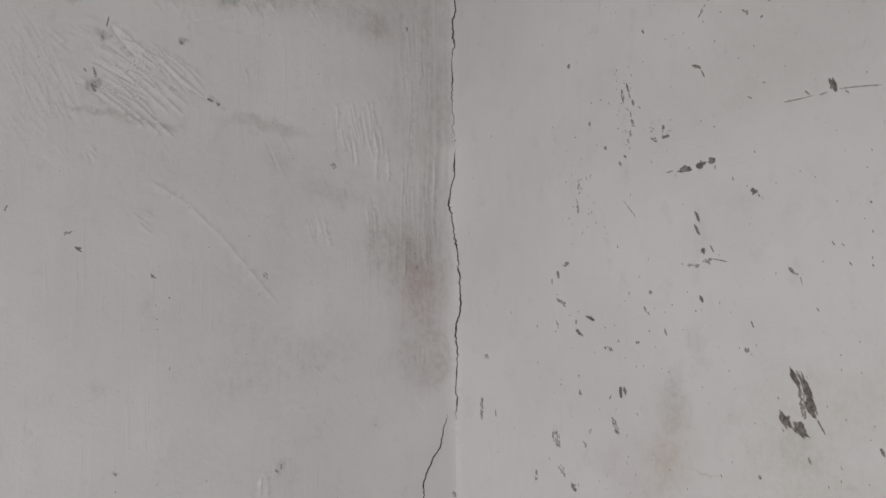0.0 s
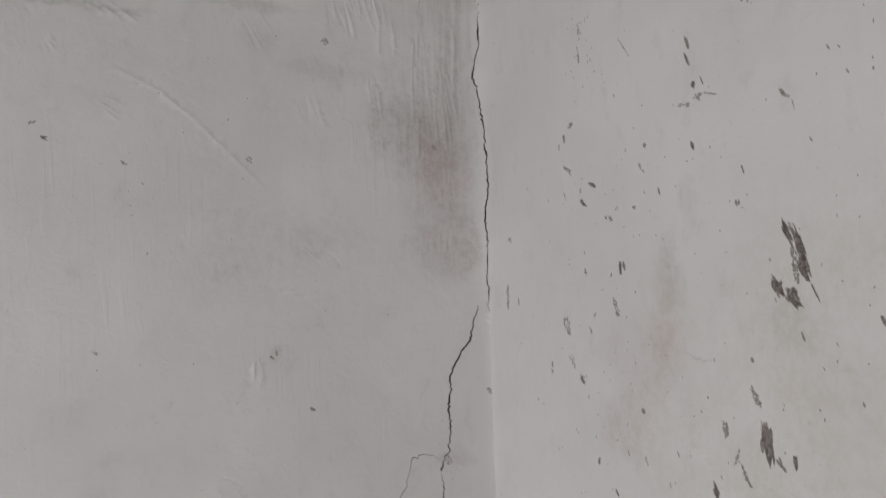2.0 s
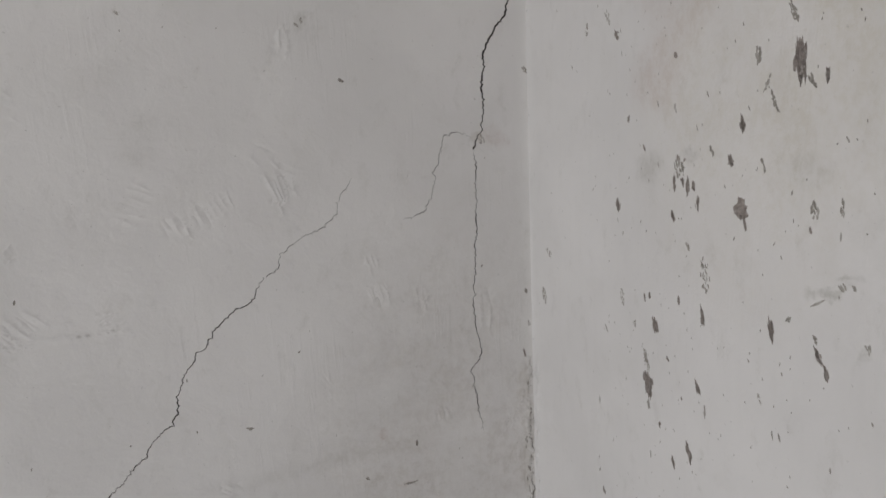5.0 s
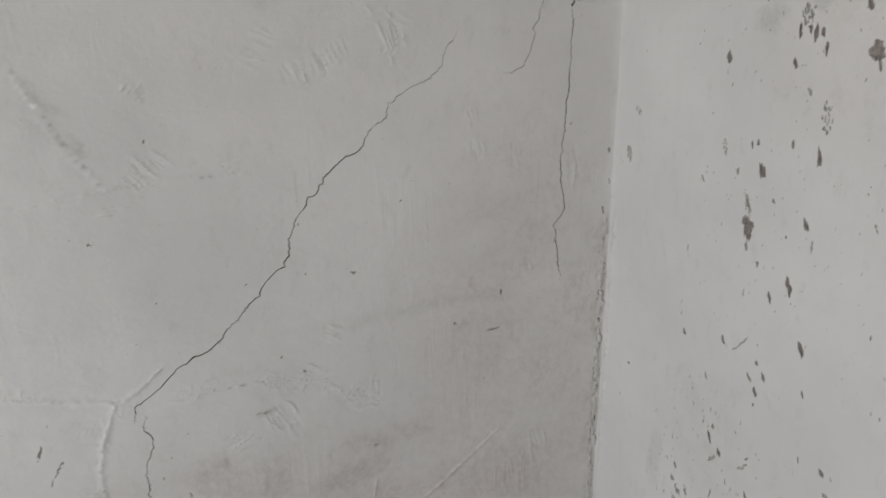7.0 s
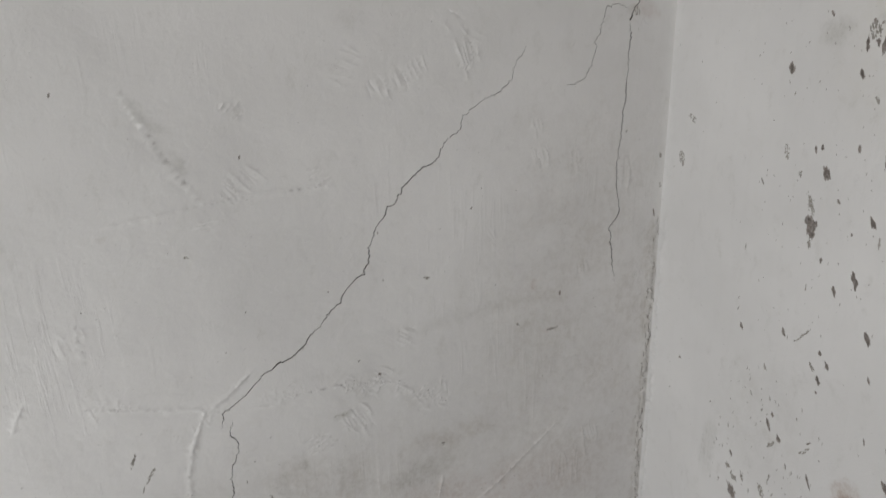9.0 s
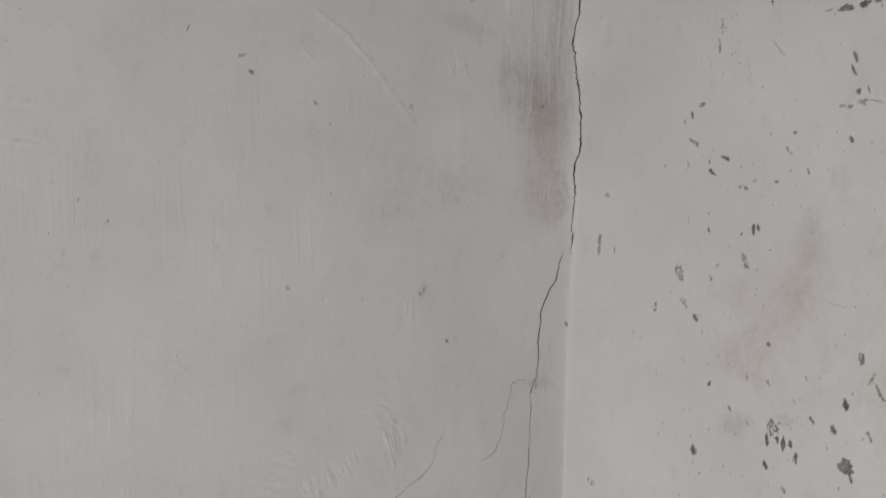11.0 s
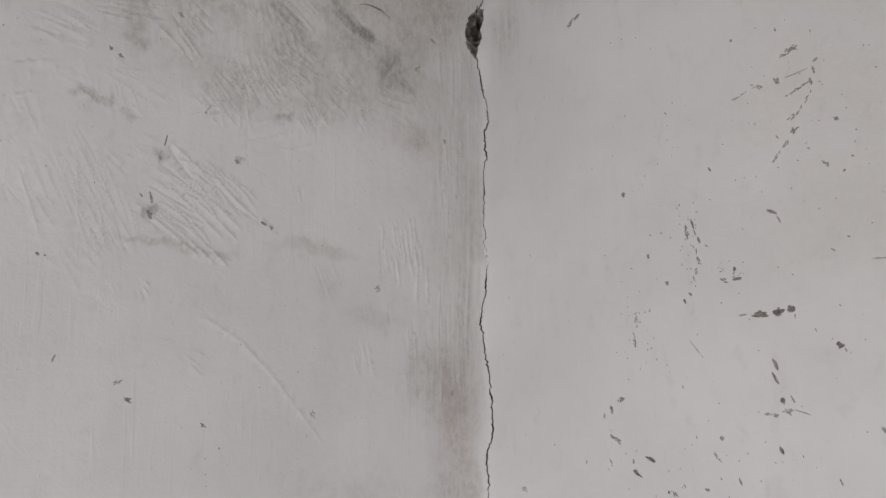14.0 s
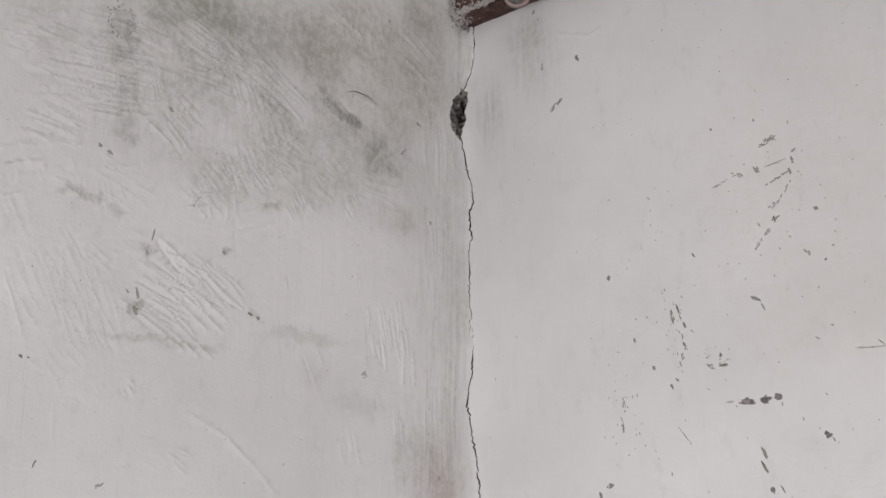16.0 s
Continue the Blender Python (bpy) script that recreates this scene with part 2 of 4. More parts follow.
stain_or_shade(LEFT_STAIN_SHADE, -0.324, 1.372, 0.007, 0.015, -20, GREY, 0.39, 0)
stain_or_shade(LEFT_STAIN_SHADE, -0.547, 1.387, 0.005, 0.004, 0, BROWN, 0.66, 0)
stain_or_shade(LEFT_STAIN_SHADE, -0.544, 1.215, 0.033, 0.022, 0, GREY, 0.20, 0)
stain_or_shade(LEFT_STAIN_SHADE, -0.525, 1.25, 0.047, 0.021, 0, GREY, 0.17, 0)
stain_or_shade(LEFT_STAIN_SHADE, -0.904, 0.958, 0.007, 0.007, 0, BROWN, 0.61, 0)
stain_or_shade(LEFT_STAIN_SHADE, -0.692, 0.499, 0.035, 0.044, 0, BROWN, 0.22, 0)
stain_or_shade(LEFT_STAIN_SHADE, -0.707, 0.486, 0.011, 0.039, 0, MOULD, 0.29, 0)
stain_or_shade(LEFT_STAIN_SHADE, -0.619, 0.49, 0.008, 0.040, 0, MOULD, 0.29, 0)
stain_or_shade(LEFT_STAIN_SHADE, -0.672, 0.516, 0.011, 0.013, 0, MOULD, 0.33, 0)
stain_or_shade(LEFT_STAIN_SHADE, -0.598, 0.461, 0.029, 0.034, 0, BROWN, 0.22, 0)
stain_or_shade(LEFT_STAIN_SHADE, -0.475, 0.438, 0.071, 0.027, 12, MOULD, 0.39, 0)
stain_or_shade(LEFT_STAIN_SHADE, -0.432, 0.491, 0.051, 0.021, -20, BROWN, 0.42, 0)
stain_or_shade(LEFT_STAIN_SHADE, -0.369, 0.504, 0.042, 0.019, -20, BROWN, 0.33, 0)
stain_or_shade(LEFT_STAIN_SHADE, -0.383, 0.336, 0.332, 0.090, 0, PINK, 0.46, 0)
stain_or_shade(LEFT_STAIN_SHADE, -0.212, 0.726, 0.054, 0.015, -15, BROWN, 0.39, 0)
stain_or_shade(LEFT_STAIN_SHADE, -0.255, 0.754, 0.011, 0.011, 0, PINK, 0.55, 0)
stain_or_shade(LEFT_STAIN_SHADE, -0.221, 0.663, 0.015, 0.006, 0, PINK, 0.66, 0)
stain_or_shade(LEFT_STAIN_SHADE, -0.102, 0.222, 0.018, 0.035, 0, MOULD, 0.50, 0)
stain_or_shade(LEFT_STAIN_SHADE, -0.605, 0.599, 0.020, 0.007, 10, MOULD, 0.55, 0)
stain_or_shade(LEFT_STAIN_SHADE, -0.395, 0.728, 0.165, 0.013, 0, GREY, 0.20, 0)
stain_or_shade(LEFT_STAIN_SHADE, -0.274, 0.683, 0.023, 0.008, 0, BROWN, 0.33, 0)
stain_or_shade(LEFT_STAIN_SHADE, -0.823, 1.108, 0.039, 0.009, -50, GREY, 0.33, 0)
stain_or_shade(LEFT_STAIN_SHADE, -0.793, 1.047, 0.020, 0.007, -50, GREY, 0.33, 0)
stain_or_shade(RIGHT_STAINS, 0.44, 1.533, 0.013, 0.025, -15, BROWN, 0.50, 1)
stain_or_shade(RIGHT_STAINS, 0.407, 1.49, 0.017, 0.018, 0, BROWN, 0.33, 0)
stain_or_shade(RIGHT_STAINS, 0.395, 1.412, 0.050, 0.064, 0, SAND, 0.55, 0)
stain_or_shade(RIGHT_STAINS, 0.525, 1.633, 0.011, 0.009, 0, BROWN, 0.44, 0)
stain_or_shade(RIGHT_STAINS, 0.393, 1.414, 0.024, 0.039, -5, PINK, 0.61, 0)
stain_or_shade(RIGHT_STAINS, 0.404, 1.457, 0.027, 0.033, 0, BROWN, 0.39, 0)
stain_or_shade(RIGHT_STAINS, 0.361, 1.369, 0.072, 0.053, 0, PINK, 0.46, 0)
stain_or_shade(RIGHT_STAINS, 0.325, 1.289, 0.056, 0.044, 0, PINK, 0.44, 0)
stain_or_shade(RIGHT_STAINS, 0.458, 1.248, 0.164, 0.185, 0, SAND, 0.46, 0)
stain_or_shade(RIGHT_STAINS, 0.319, 1.191, 0.030, 0.017, 20, GREY, 0.55, 0)
stain_or_shade(RIGHT_STAINS, 0.585, 1.12, 0.034, 0.005, 18, GREY, 0.55, 0)
stain_or_shade(RIGHT_STAINS, 0.609, 1.136, 0.014, 0.004, 10, GREY, 0.50, 0)
stain_or_shade(RIGHT_STAINS, 0.449, 1.377, 0.021, 0.002, 0, GREY, 0.66, 0)
stain_or_shade(RIGHT_STAINS, 0.553, 1.22, 0.026, 0.013, 0, GREY, 0.24, 0)
stain_or_shade(RIGHT_STAINS, 0.614, 1.19, 0.034, 0.018, 0, GREY, 0.18, 0)
stain_or_shade(RIGHT_STAINS, 0.384, 1.208, 0.014, 0.010, 0, DARK, 0.44, 0)
stain_or_shade(RIGHT_STAINS, 0.621, 1.081, 0.009, 0.006, 0, GREY, 0.39, 0)
stain_or_shade(RIGHT_STAINS, 0.571, 1.419, 0.041, 0.027, 0, GREY, 0.28, 0)
stain_or_shade(RIGHT_STAINS, 0.459, 0.552, 0.026, 0.028, 20, RUST, 0.92, 0)
stain_or_shade(RIGHT_STAINS, 0.443, 0.529, 0.013, 0.017, 0, RUST, 0.55, 0)
stain_or_shade(RIGHT_STAINS, 0.177, 0.464, 0.020, 0.064, 0, GREY, 0.44, 1)
stain_or_shade(RIGHT_STAINS, 0.285, 0.579, 0.105, 0.111, 0, GREY, 0.18, 0)
stain_or_shade(RIGHT_STAINS, 0.308, 0.563, 0.016, 0.011, 0, BROWN, 0.44, 0)
# Broad sandy tones on the right wall, away from the corner.
stain_or_shade(RIGHT_STAINS, 0.605, 1.386, 0.134, 0.179, 0, SAND, 0.55, 0)
stain_or_shade(RIGHT_STAINS, 0.545, 1.998, 0.169, 0.299, 0, SAND, 0.30, 0)
stain_or_shade(RIGHT_STAINS, 0.145, 2.306, 0.054, 0.089, 20, GREY, 0.34, 1)
stain_or_shade(RIGHT_STAINS, 0.052, 2.242, 0.035, 0.071, 0, GREY, 0.34, 1)
stain_or_shade(RIGHT_STAINS, 0.136, 2.359, 0.029, 0.040, 0, GREY, 0.41, 0)
stain_or_shade(LEFT_STAIN_SHADE, -0.316, 1.503, 0.163, 0.087, 0, GREY, 0.24, 0)
# Broad brown tints: the dimmer light low on the left wall, painted in.
stain_or_shade(LEFT_STAIN_SHADE, -0.141, 0.603, 0.244, 0.498, 0, BROWN, 0.33, 0)
stain_or_shade(LEFT_STAIN_SHADE, -0.662, 0.433, 0.390, 0.126, 0, BROWN, 0.33, 0)
for z in np.arange(0.16, 0.86, 0.07):
    stain_or_shade(LEFT_STAIN_SHADE, -0.012 - 0.006 * math.sin(z * 41), float(z), 0.013, 0.05, 8 * math.sin(z * 23), BROWN, 0.55, 1)
# Left base lightened and right base darkened to balance the light between the walls.
PLASTER_LEFT = plaster("limewashed_plaster", False, LEFT_STAIN_SHADE, (0.665, 0.65, 0.64), 0.45)
PLASTER_RIGHT = plaster("limewashed_plaster_smooth", True, RIGHT_STAINS, (0.64, 0.625, 0.617), 0.32)
PLASTER_PLAIN = plaster("limewashed_plaster_plain", False, [], (0.63, 0.615, 0.605), 0.3)
CEMENT = cement("bare_cement", (0.28, 0.247, 0.228), 0.4, 0.35)
WORN_CEMENT = cement("worn_limewash", (0.285, 0.265, 0.24), 0.3, 0.3)
FAINT_CEMENT = cement("scuffed_limewash", (0.34, 0.32, 0.295), 0.2, 0.3)
HOLE_CEMENT = cement("hole_cement", (0.19, 0.175, 0.16), 0.6)
CRACK_CEMENT = cement("crack_cement", (0.075, 0.068, 0.062))
CONCRETE = cement("concrete", (0.24, 0.23, 0.215), 0.3)


def beam_paint():
    k = Nodes("rust_brown_paint")
    p = k.position()
    a = k.ramp(k.noise(p, 28, 6, 0.65), 0.35, 0.68)
    col = k.mix(a, (0.05, 0.026, 0.021), (0.125, 0.064, 0.051))
    chalk = k.ramp(k.noise(p, 75, 5, 0.7), 0.60, 0.66)
    col = k.mix(k.math("MULTIPLY", chalk, 0.55), col, (0.55, 0.50, 0.47))
    return k.done(col, 0.7, k.bump(k.noise(p, 90, 5, 0.65), 0.5, 0.003), 0.3)


BEAM_PAINT = beam_paint()
CRUST = cement("lime_crust", (0.50, 0.47, 0.45), 0.35)
PIPE_PAINT = cement("pipe_limewash", (0.33, 0.255, 0.235), 0.3)

# ---------------------------------------------------------------- the two walls, as one unrolled sheet
# u runs along the walls through the corner: below 0 the left wall, above 0 the right wall.
rng = np.random.default_rng(7)
TABLE = rng.random((256, 256)) * 2 - 1


def value_noise(u, z, size, shift):
    a, b = u / size + shift * 17.3, z / size + shift * 5.7
    i, j = np.floor(a).astype(int), np.floor(b).astype(int)
    f, g = a - i, b - j
    f, g = f * f * (3 - 2 * f), g * g * (3 - 2 * g)
    t = lambda x, y: TABLE[x % 256, y % 256]
    return (t(i, j) * (1 - f) + t(i + 1, j) * f) * (1 - g) + (t(i, j + 1) * (1 - f) + t(i + 1, j + 1) * f) * g


def surface(u, z):
    """How far the hand-floated plaster stands out of the true wall, in metres."""
    left = np.clip(0.5 - u / 0.04, 0, 1)
    h = 0.0022 * value_noise(u, z, 0.33, 1) + 0.0011 * value_noise(u, z, 0.12, 2)
    h += (0.00035 + 0.0003 * left) * value_noise(u, z, 0.045, 3) + (0.00015 + 0.0001 * left) * value_noise(u, z, 0.018, 4)
    return h * np.clip(np.abs(u) / 0.03, 0.12, 1)


PU, PZ, PD = [], [], []      # points of the sheet and how far each is raised or sunk
LOOPS, LOOP_OF = [], []      # outlines of cracks and chips, and what each belongs to
MARKS = []                   # (name, material, label)


def point(u, z, d=0.0):
    PU.append(u), PZ.append(z), PD.append(d)
    return len(PU) - 1


def mark(name, material, label=""):
    MARKS.append((name, material, label))
    return len(MARKS) - 1


def resample(points, step):
    out = []
    for (a, b), (c, d) in zip(points, points[1:]):
        n = max(1, round(math.hypot(c - a, d - b) / step))
        out += [(a + (c - a) * k / n, b + (d - b) * k / n) for k in range(n)]
    return out + [points[-1]]


def crack(points, width, depth, label, wander=0.9, taper=(1, 1), material=None):
    """An open crack, width and depth in mm, that runs along the points and wanders a little."""
    which = mark("crack", material or CRACK_CEMENT, label)
    line = resample(points, 0.0028)
    lefts, rights = [], []
    n = len(line)
    # kinks at two sizes, and a width that swells and closes
    coarse, fine_kinks, swell = (np.interp(np.arange(n), np.arange(0, n + every, every), rng.normal(0, 1, len(np.arange(0, n + every, every)))) for every in (3, 1, 6))
    for k, (u, z) in enumerate(line):
        a, b = line[max(k - 1, 0)], line[min(k + 1, n - 1)]
        du, dz = b[0] - a[0], b[1] - a[1]
        s = math.hypot(du, dz) or 1
        nu, nz = -dz / s, du / s
        drift = wander * (0.0011 * coarse[k] + 0.0011 * fine_kinks[k])
        w = width * 0.00041 * min(max(0.95 + 0.30 * swell[k], 0.60), 1.6) * (0.8 + 0.4 * rng.random())
        w *= min(1, 0.2 + k / 14 if taper[0] else 1, 0.2 + (n - 1 - k) / 14 if taper[1] else 1)
        u, z = u + nu * drift, z + nz * drift
        lefts.append(point(u + nu * w, z + nz * w))
        rights.append(point(u - nu * w, z - nz * w))
        if 0 < k < n - 1:
            point(u, z, -depth * 0.001 * (0.7 + 0.6 * rng.random()))
    LOOPS.append(lefts + rights[::-1])
    LOOP_OF.append(which)


DEEP, WORN, FAINT, SPECK = 0, 1, 2, 3
KINDS = ((CEMENT, 0.0013, "dark grey chip of bare cement in the limewash"),
         (WORN_CEMENT, 0.0009, "half-worn grey patch in the limewash"),
         (FAINT_CEMENT, 0.0005, "faint grey scuff in the limewash"),
         (WORN_CEMENT, 0.0010, ""))
SPECKS = {}


def chip(u, z, length, width, angle, kind):
    """A flake knocked out of the plaster: length and width in mm, the long side at that angle."""
    material, depth, label = KINDS[kind]
    l, w, a = max(length, 2.2) * 0.0005, max(width, 1.3) * 0.0005, radians(angle)
    if kind == SPECK:
        side = u > 0
        if side not in SPECKS:
            SPECKS[side] = mark("specks", WORN_CEMENT, "")
        which = SPECKS[side]
    else:
        which = mark("chip", material, label)
    if kind in (WORN, FAINT) and w > 0.0014:
        # only half rubbed through: crumbs of bare cement between limewash that held
        for k in range(min(40, 4 + round(l * w / (1.7e-6 if kind == WORN else 3.4e-6)))):
            t, f = rng.uniform(0, 6.283), math.sqrt(rng.random())
            x, y = l * f * math.cos(t), w * f * math.sin(t)
            small = rng.uniform(0.0006, 0.0013)
            flake(u + x * math.cos(a) - y * math.sin(a), z + x * math.sin(a) + y * math.cos(a), small * rng.uniform(1.2, 3.2), small, a + rng.normal(0, 0.25), depth, which)
        return
    if kind == SPECK or w < 0.0024 or l < 1.35 * w:
        flake(u, z, l, w, a, depth, which)
        return
    # scraped off along its length: a core, and slivers side by side that end unevenly
    flake(u, z, l * 0.80, w * 0.62, a, depth, which)
    count = min(9, 2 + round(w / 0.0011))
    for k in range(count):
        side = ((k + 0.5) / count * 2 - 1) * 0.92 * w + rng.normal(0, 0.1) * w
        room = math.sqrt(max(0.05, 1 - (side / w) ** 2))
        half = l * room * rng.uniform(0.35, 0.85)
        along = rng.uniform(-1, 1) * max(l * (room + 0.12) - half, 0)
        cu, cz = u + along * math.cos(a) - side * math.sin(a), z + along * math.sin(a) + side * math.cos(a)
        flake(cu, cz, half, w * rng.uniform(0.9, 1.9) / count + 0.0003, a + rng.normal(0, 0.05), depth, which)


def flake(u, z, l, w, a, depth, which):
    """One ragged opening in the limewash; l and w are half its length and width."""
    n = 7 if l < 0.004 else 14 if l < 0.009 else 30
    ragged = 0.12 if n == 7 else 0.15
    e, lean, r = 1.0 + 0.35 * rng.random(), rng.normal(0, 0.25), 1.0
    outer, shape = [], []
    for k in range(n):
        t = 2 * math.pi * k / n
        r = 1 + (r - 1) * 0.45 + rng.normal(0, ragged)
        r = min(max(r, 0.55), 1.45)
        ct, st = math.cos(t), math.sin(t)
        x = l * (math.copysign(abs(ct) ** (1 / e), ct)) * (1 + (r - 1) * 0.7)
        y = w * (math.copysign(abs(st) ** e, st)) * r + lean * w * ct * 0.6
        shape.append((x, y))
        outer.append(point(u + x * math.cos(a) - y * math.sin(a), z + x * math.sin(a) + y * math.cos(a)))
    deep = depth * min(1.6, 0.45 + w / 0.006)
    if n > 7:
        for x, y in shape:
            x, y = x * 0.72, y * 0.72
            point(u + x * math.cos(a) - y * math.sin(a), z + x * math.sin(a) + y * math.cos(a), -deep * (0.6 + 0.7 * rng.random()))
    for x in ((0,) if n == 7 else (-0.4 * l, 0, 0.4 * l)):
        point(u + x * math.cos(a), z + x * math.sin(a), -deep * (0.8 + 0.5 * rng.random()))
    LOOPS.append(outer)
    LOOP_OF.append(which)


def ridge(points, width, height, rough=0.35):
    """A bead of plaster left standing by the trowel, width and height in mm."""
    line = resample(points, 0.005)
    n = len(line)
    for k, (u, z) in enumerate(line):
        a, b = line[max(k - 1, 0)], line[min(k + 1, n - 1)]
        s = math.hypot(b[0] - a[0], b[1] - a[1]) or 1
        nu, nz = -(b[1] - a[1]) / s * width * 0.0005, (b[0] - a[0]) / s * width * 0.0005
        end = min(1, (k + 1) / 3, (n - k) / 3)
        point(u, z, height * 0.001 * end * (1 + rng.normal(0, rough)))
        point(u + nu, z + nz)
        point(u - nu, z - nz)


def strokes(cu, cz, w, h, angle, count, length, height, width=3.2):
    """Trowel and brush marks, side by side over a patch."""
    for _ in range(count):
        u, z = cu + (rng.random() - 0.5) * w, cz + (rng.random() - 0.5) * h
        a = radians(angle + rng.normal(0, 5))
        l = length * (0.5 + 0.8 * rng.random())
        bend = rng.normal(0, 0.06) * l
        pts = []
        for s in (-0.5, -0.17, 0.17, 0.5):
            off = bend * (1 - 4 * s * s)
            pts.append((u + s * l * math.cos(a) - off * math.sin(a), z + s * l * math.sin(a) + off * math.cos(a)))
        if max(p[0] for p in pts) < -0.004 or min(p[0] for p in pts) > 0.004:
            ridge(pts, width, height * (0.4 + rng.random()) * rng.choice((1, 1, -0.7)))


def fan(u0, z0, u1, z1, spread, count, height):
    """Brush or trowel lines beside one another, along the line from the first point to the second."""
    l = math.hypot(u1 - u0, z1 - z0)
    nu, nz = -(z1 - z0) / l, (u1 - u0) / l
    for k in range(count):
        off = spread * ((k + rng.random()) / count - 0.5)
        a, size = rng.uniform(-0.05, 0.40), rng.uniform(0.35, 0.80)
        b, bend, turn = a + size, rng.normal(0, 0.02) * l, rng.normal(0, 0.05) * l
        pts = []
        for q in (0, 0.25, 0.5, 0.75, 1):
            f, side = a + (b - a) * q, off + bend * q * (1 - q) * 4 + turn * (q - 0.5)
            pts.append((u0 + (u1 - u0) * f + nu * side, z0 + (z1 - z0) * f + nz * side))
        if max(p[0] for p in pts) < -0.004 or min(p[0] for p in pts) > 0.004:
            ridge(pts, rng.uniform(1.6, 2.7), height * rng.uniform(0.5, 1.5) * rng.choice((1, 1, -0.8)), 0.12)


def crumbs(u0, z0, u1, z1, spread, count):
    """Small crumbs of plaster that stuck along a line."""
    for k in range(count):
        f = rng.random()
        u, z = u0 + (u1 - u0) * f + rng.normal(0, 0.3) * spread, z0 + (z1 - z0) * f + rng.normal(0, 0.3) * spread
        a, l = rng.uniform(0, 3.14), rng.uniform(0.003, 0.008)
        ridge([(u - l * math.cos(a), z - l * math.sin(a)), (u + l * math.cos(a), z + l * math.sin(a)), (u + 1.6 * l * math.cos(a), z + 1.2 * l * math.sin(a))], 4, rng.uniform(0.5, 1.3), 0.3)


CORNER = [(1.38, 0.0)]       # height and place of the line at which the two coats of plaster meet


# -- cracks
FINE, MAIN = "hairline crack in grey-white plaster", "dark open crack running down the wall corner"
upper = [(0.017, 2.412), (0.019, 2.373), (0.016, 2.352), (0.012, 2.332), (-0.001, 2.309), (-0.012, 2.288)]
middle = [(-0.018, 2.206), (-0.014, 2.186), (-0.009, 2.172), (-0.004, 2.155), (0.004, 2.130), (0.011, 2.092), (0.001, 2.078), (0.003, 2.052),
        (0.006, 2.032), (0.001, 2.014), (-0.002, 1.985), (0.001, 1.971), (-0.003, 1.947), (0.001, 1.919), (-0.001, 1.872)]
lower = [(0.009, 1.858), (0.008, 1.844), (0.002, 1.817), (-0.004, 1.790), (-0.012, 1.763), (-0.004, 1.735), (0.004, 1.695), (0.011, 1.662),
        (0.014, 1.632), (0.015, 1.605), (0.013, 1.580), (0.002, 1.558), (0.004, 1.533), (0.006, 1.508), (0.003, 1.482), (0.003, 1.440), (0.001, 1.404)]
crack(upper, 3.0, 10, MAIN, taper=(0, 0))
crack(middle, 3.3, 11, MAIN, taper=(0, 1))
crack(lower, 3.0, 11, MAIN)
CORNER += sorted((z, u) for u, z in upper + middle + lower)
crack([(-0.017, 1.416), (-0.027, 1.388), (-0.033, 1.366), (-0.048, 1.348), (-0.063, 1.328), (-0.069, 1.312), (-0.069, 1.287), (-0.073, 1.266),
       (-0.070, 1.249), (-0.072, 1.224), (-0.075, 1.205), (-0.083, 1.192), (-0.088, 1.179)], 3.0, 11, "dark open crack across grey-white plaster", taper=(1, 0))
crack([(-0.088, 1.177), (-0.086, 1.162), (-0.087, 1.132), (-0.088, 1.072), (-0.092, 1.016), (-0.093, 0.990), (-0.099, 0.952), (-0.094, 0.905),
       (-0.088, 0.859), (-0.106, 0.833), (-0.100, 0.801), (-0.097, 0.772), (-0.089, 0.728)], 1.7, 7, FINE)
crack([(-0.092, 1.199), (-0.109, 1.204), (-0.118, 1.207), (-0.133, 1.200), (-0.143, 1.171), (-0.151, 1.139), (-0.158, 1.114), (-0.168, 1.098),
       (-0.186, 1.090), (-0.201, 1.088)], 1.1, 4, FINE)
crack([(-0.272, 1.156), (-0.280, 1.143), (-0.289, 1.137), (-0.291, 1.125), (-0.297, 1.109), (-0.318, 1.092), (-0.348, 1.082), (-0.362, 1.073),
       (-0.378, 1.063), (-0.386, 1.042), (-0.403, 1.032)], 1.1, 5, FINE, taper=(1, 0))
crack([(-0.404, 1.031), (-0.417, 1.017), (-0.426, 1.000), (-0.445, 0.993), (-0.458, 0.984), (-0.477, 0.969), (-0.491, 0.950), (-0.505, 0.937),
       (-0.519, 0.918), (-0.531, 0.902), (-0.542, 0.871), (-0.543, 0.857), (-0.553, 0.840), (-0.578, 0.822), (-0.593, 0.799), (-0.607, 0.787),
       (-0.627, 0.766), (-0.649, 0.750), (-0.656, 0.737), (-0.679, 0.722), (-0.697, 0.717), (-0.721, 0.705), (-0.744, 0.685), (-0.773, 0.663),
       (-0.787, 0.654), (-0.794, 0.630)], 1.9, 8, "dark crack running diagonally across grey-white plaster")
crack([(-0.776, 0.641), (-0.783, 0.617), (-0.773, 0.604), (-0.772, 0.582), (-0.785, 0.558), (-0.791, 0.510), (-0.790, 0.476), (-0.806, 0.446),
       (-0.812, 0.412), (-0.826, 0.386), (-0.844, 0.365), (-0.862, 0.330), (-0.866, 0.290)], 1.9, 7, FINE)
crack([(-0.543, 1.969), (-0.533, 1.973), (-0.522, 1.978), (-0.512, 1.992), (-0.505, 1.997), (-0.489, 2.000), (-0.466, 2.003)], 0.9, 0.6, FINE, 1.2, material=WORN_CEMENT)


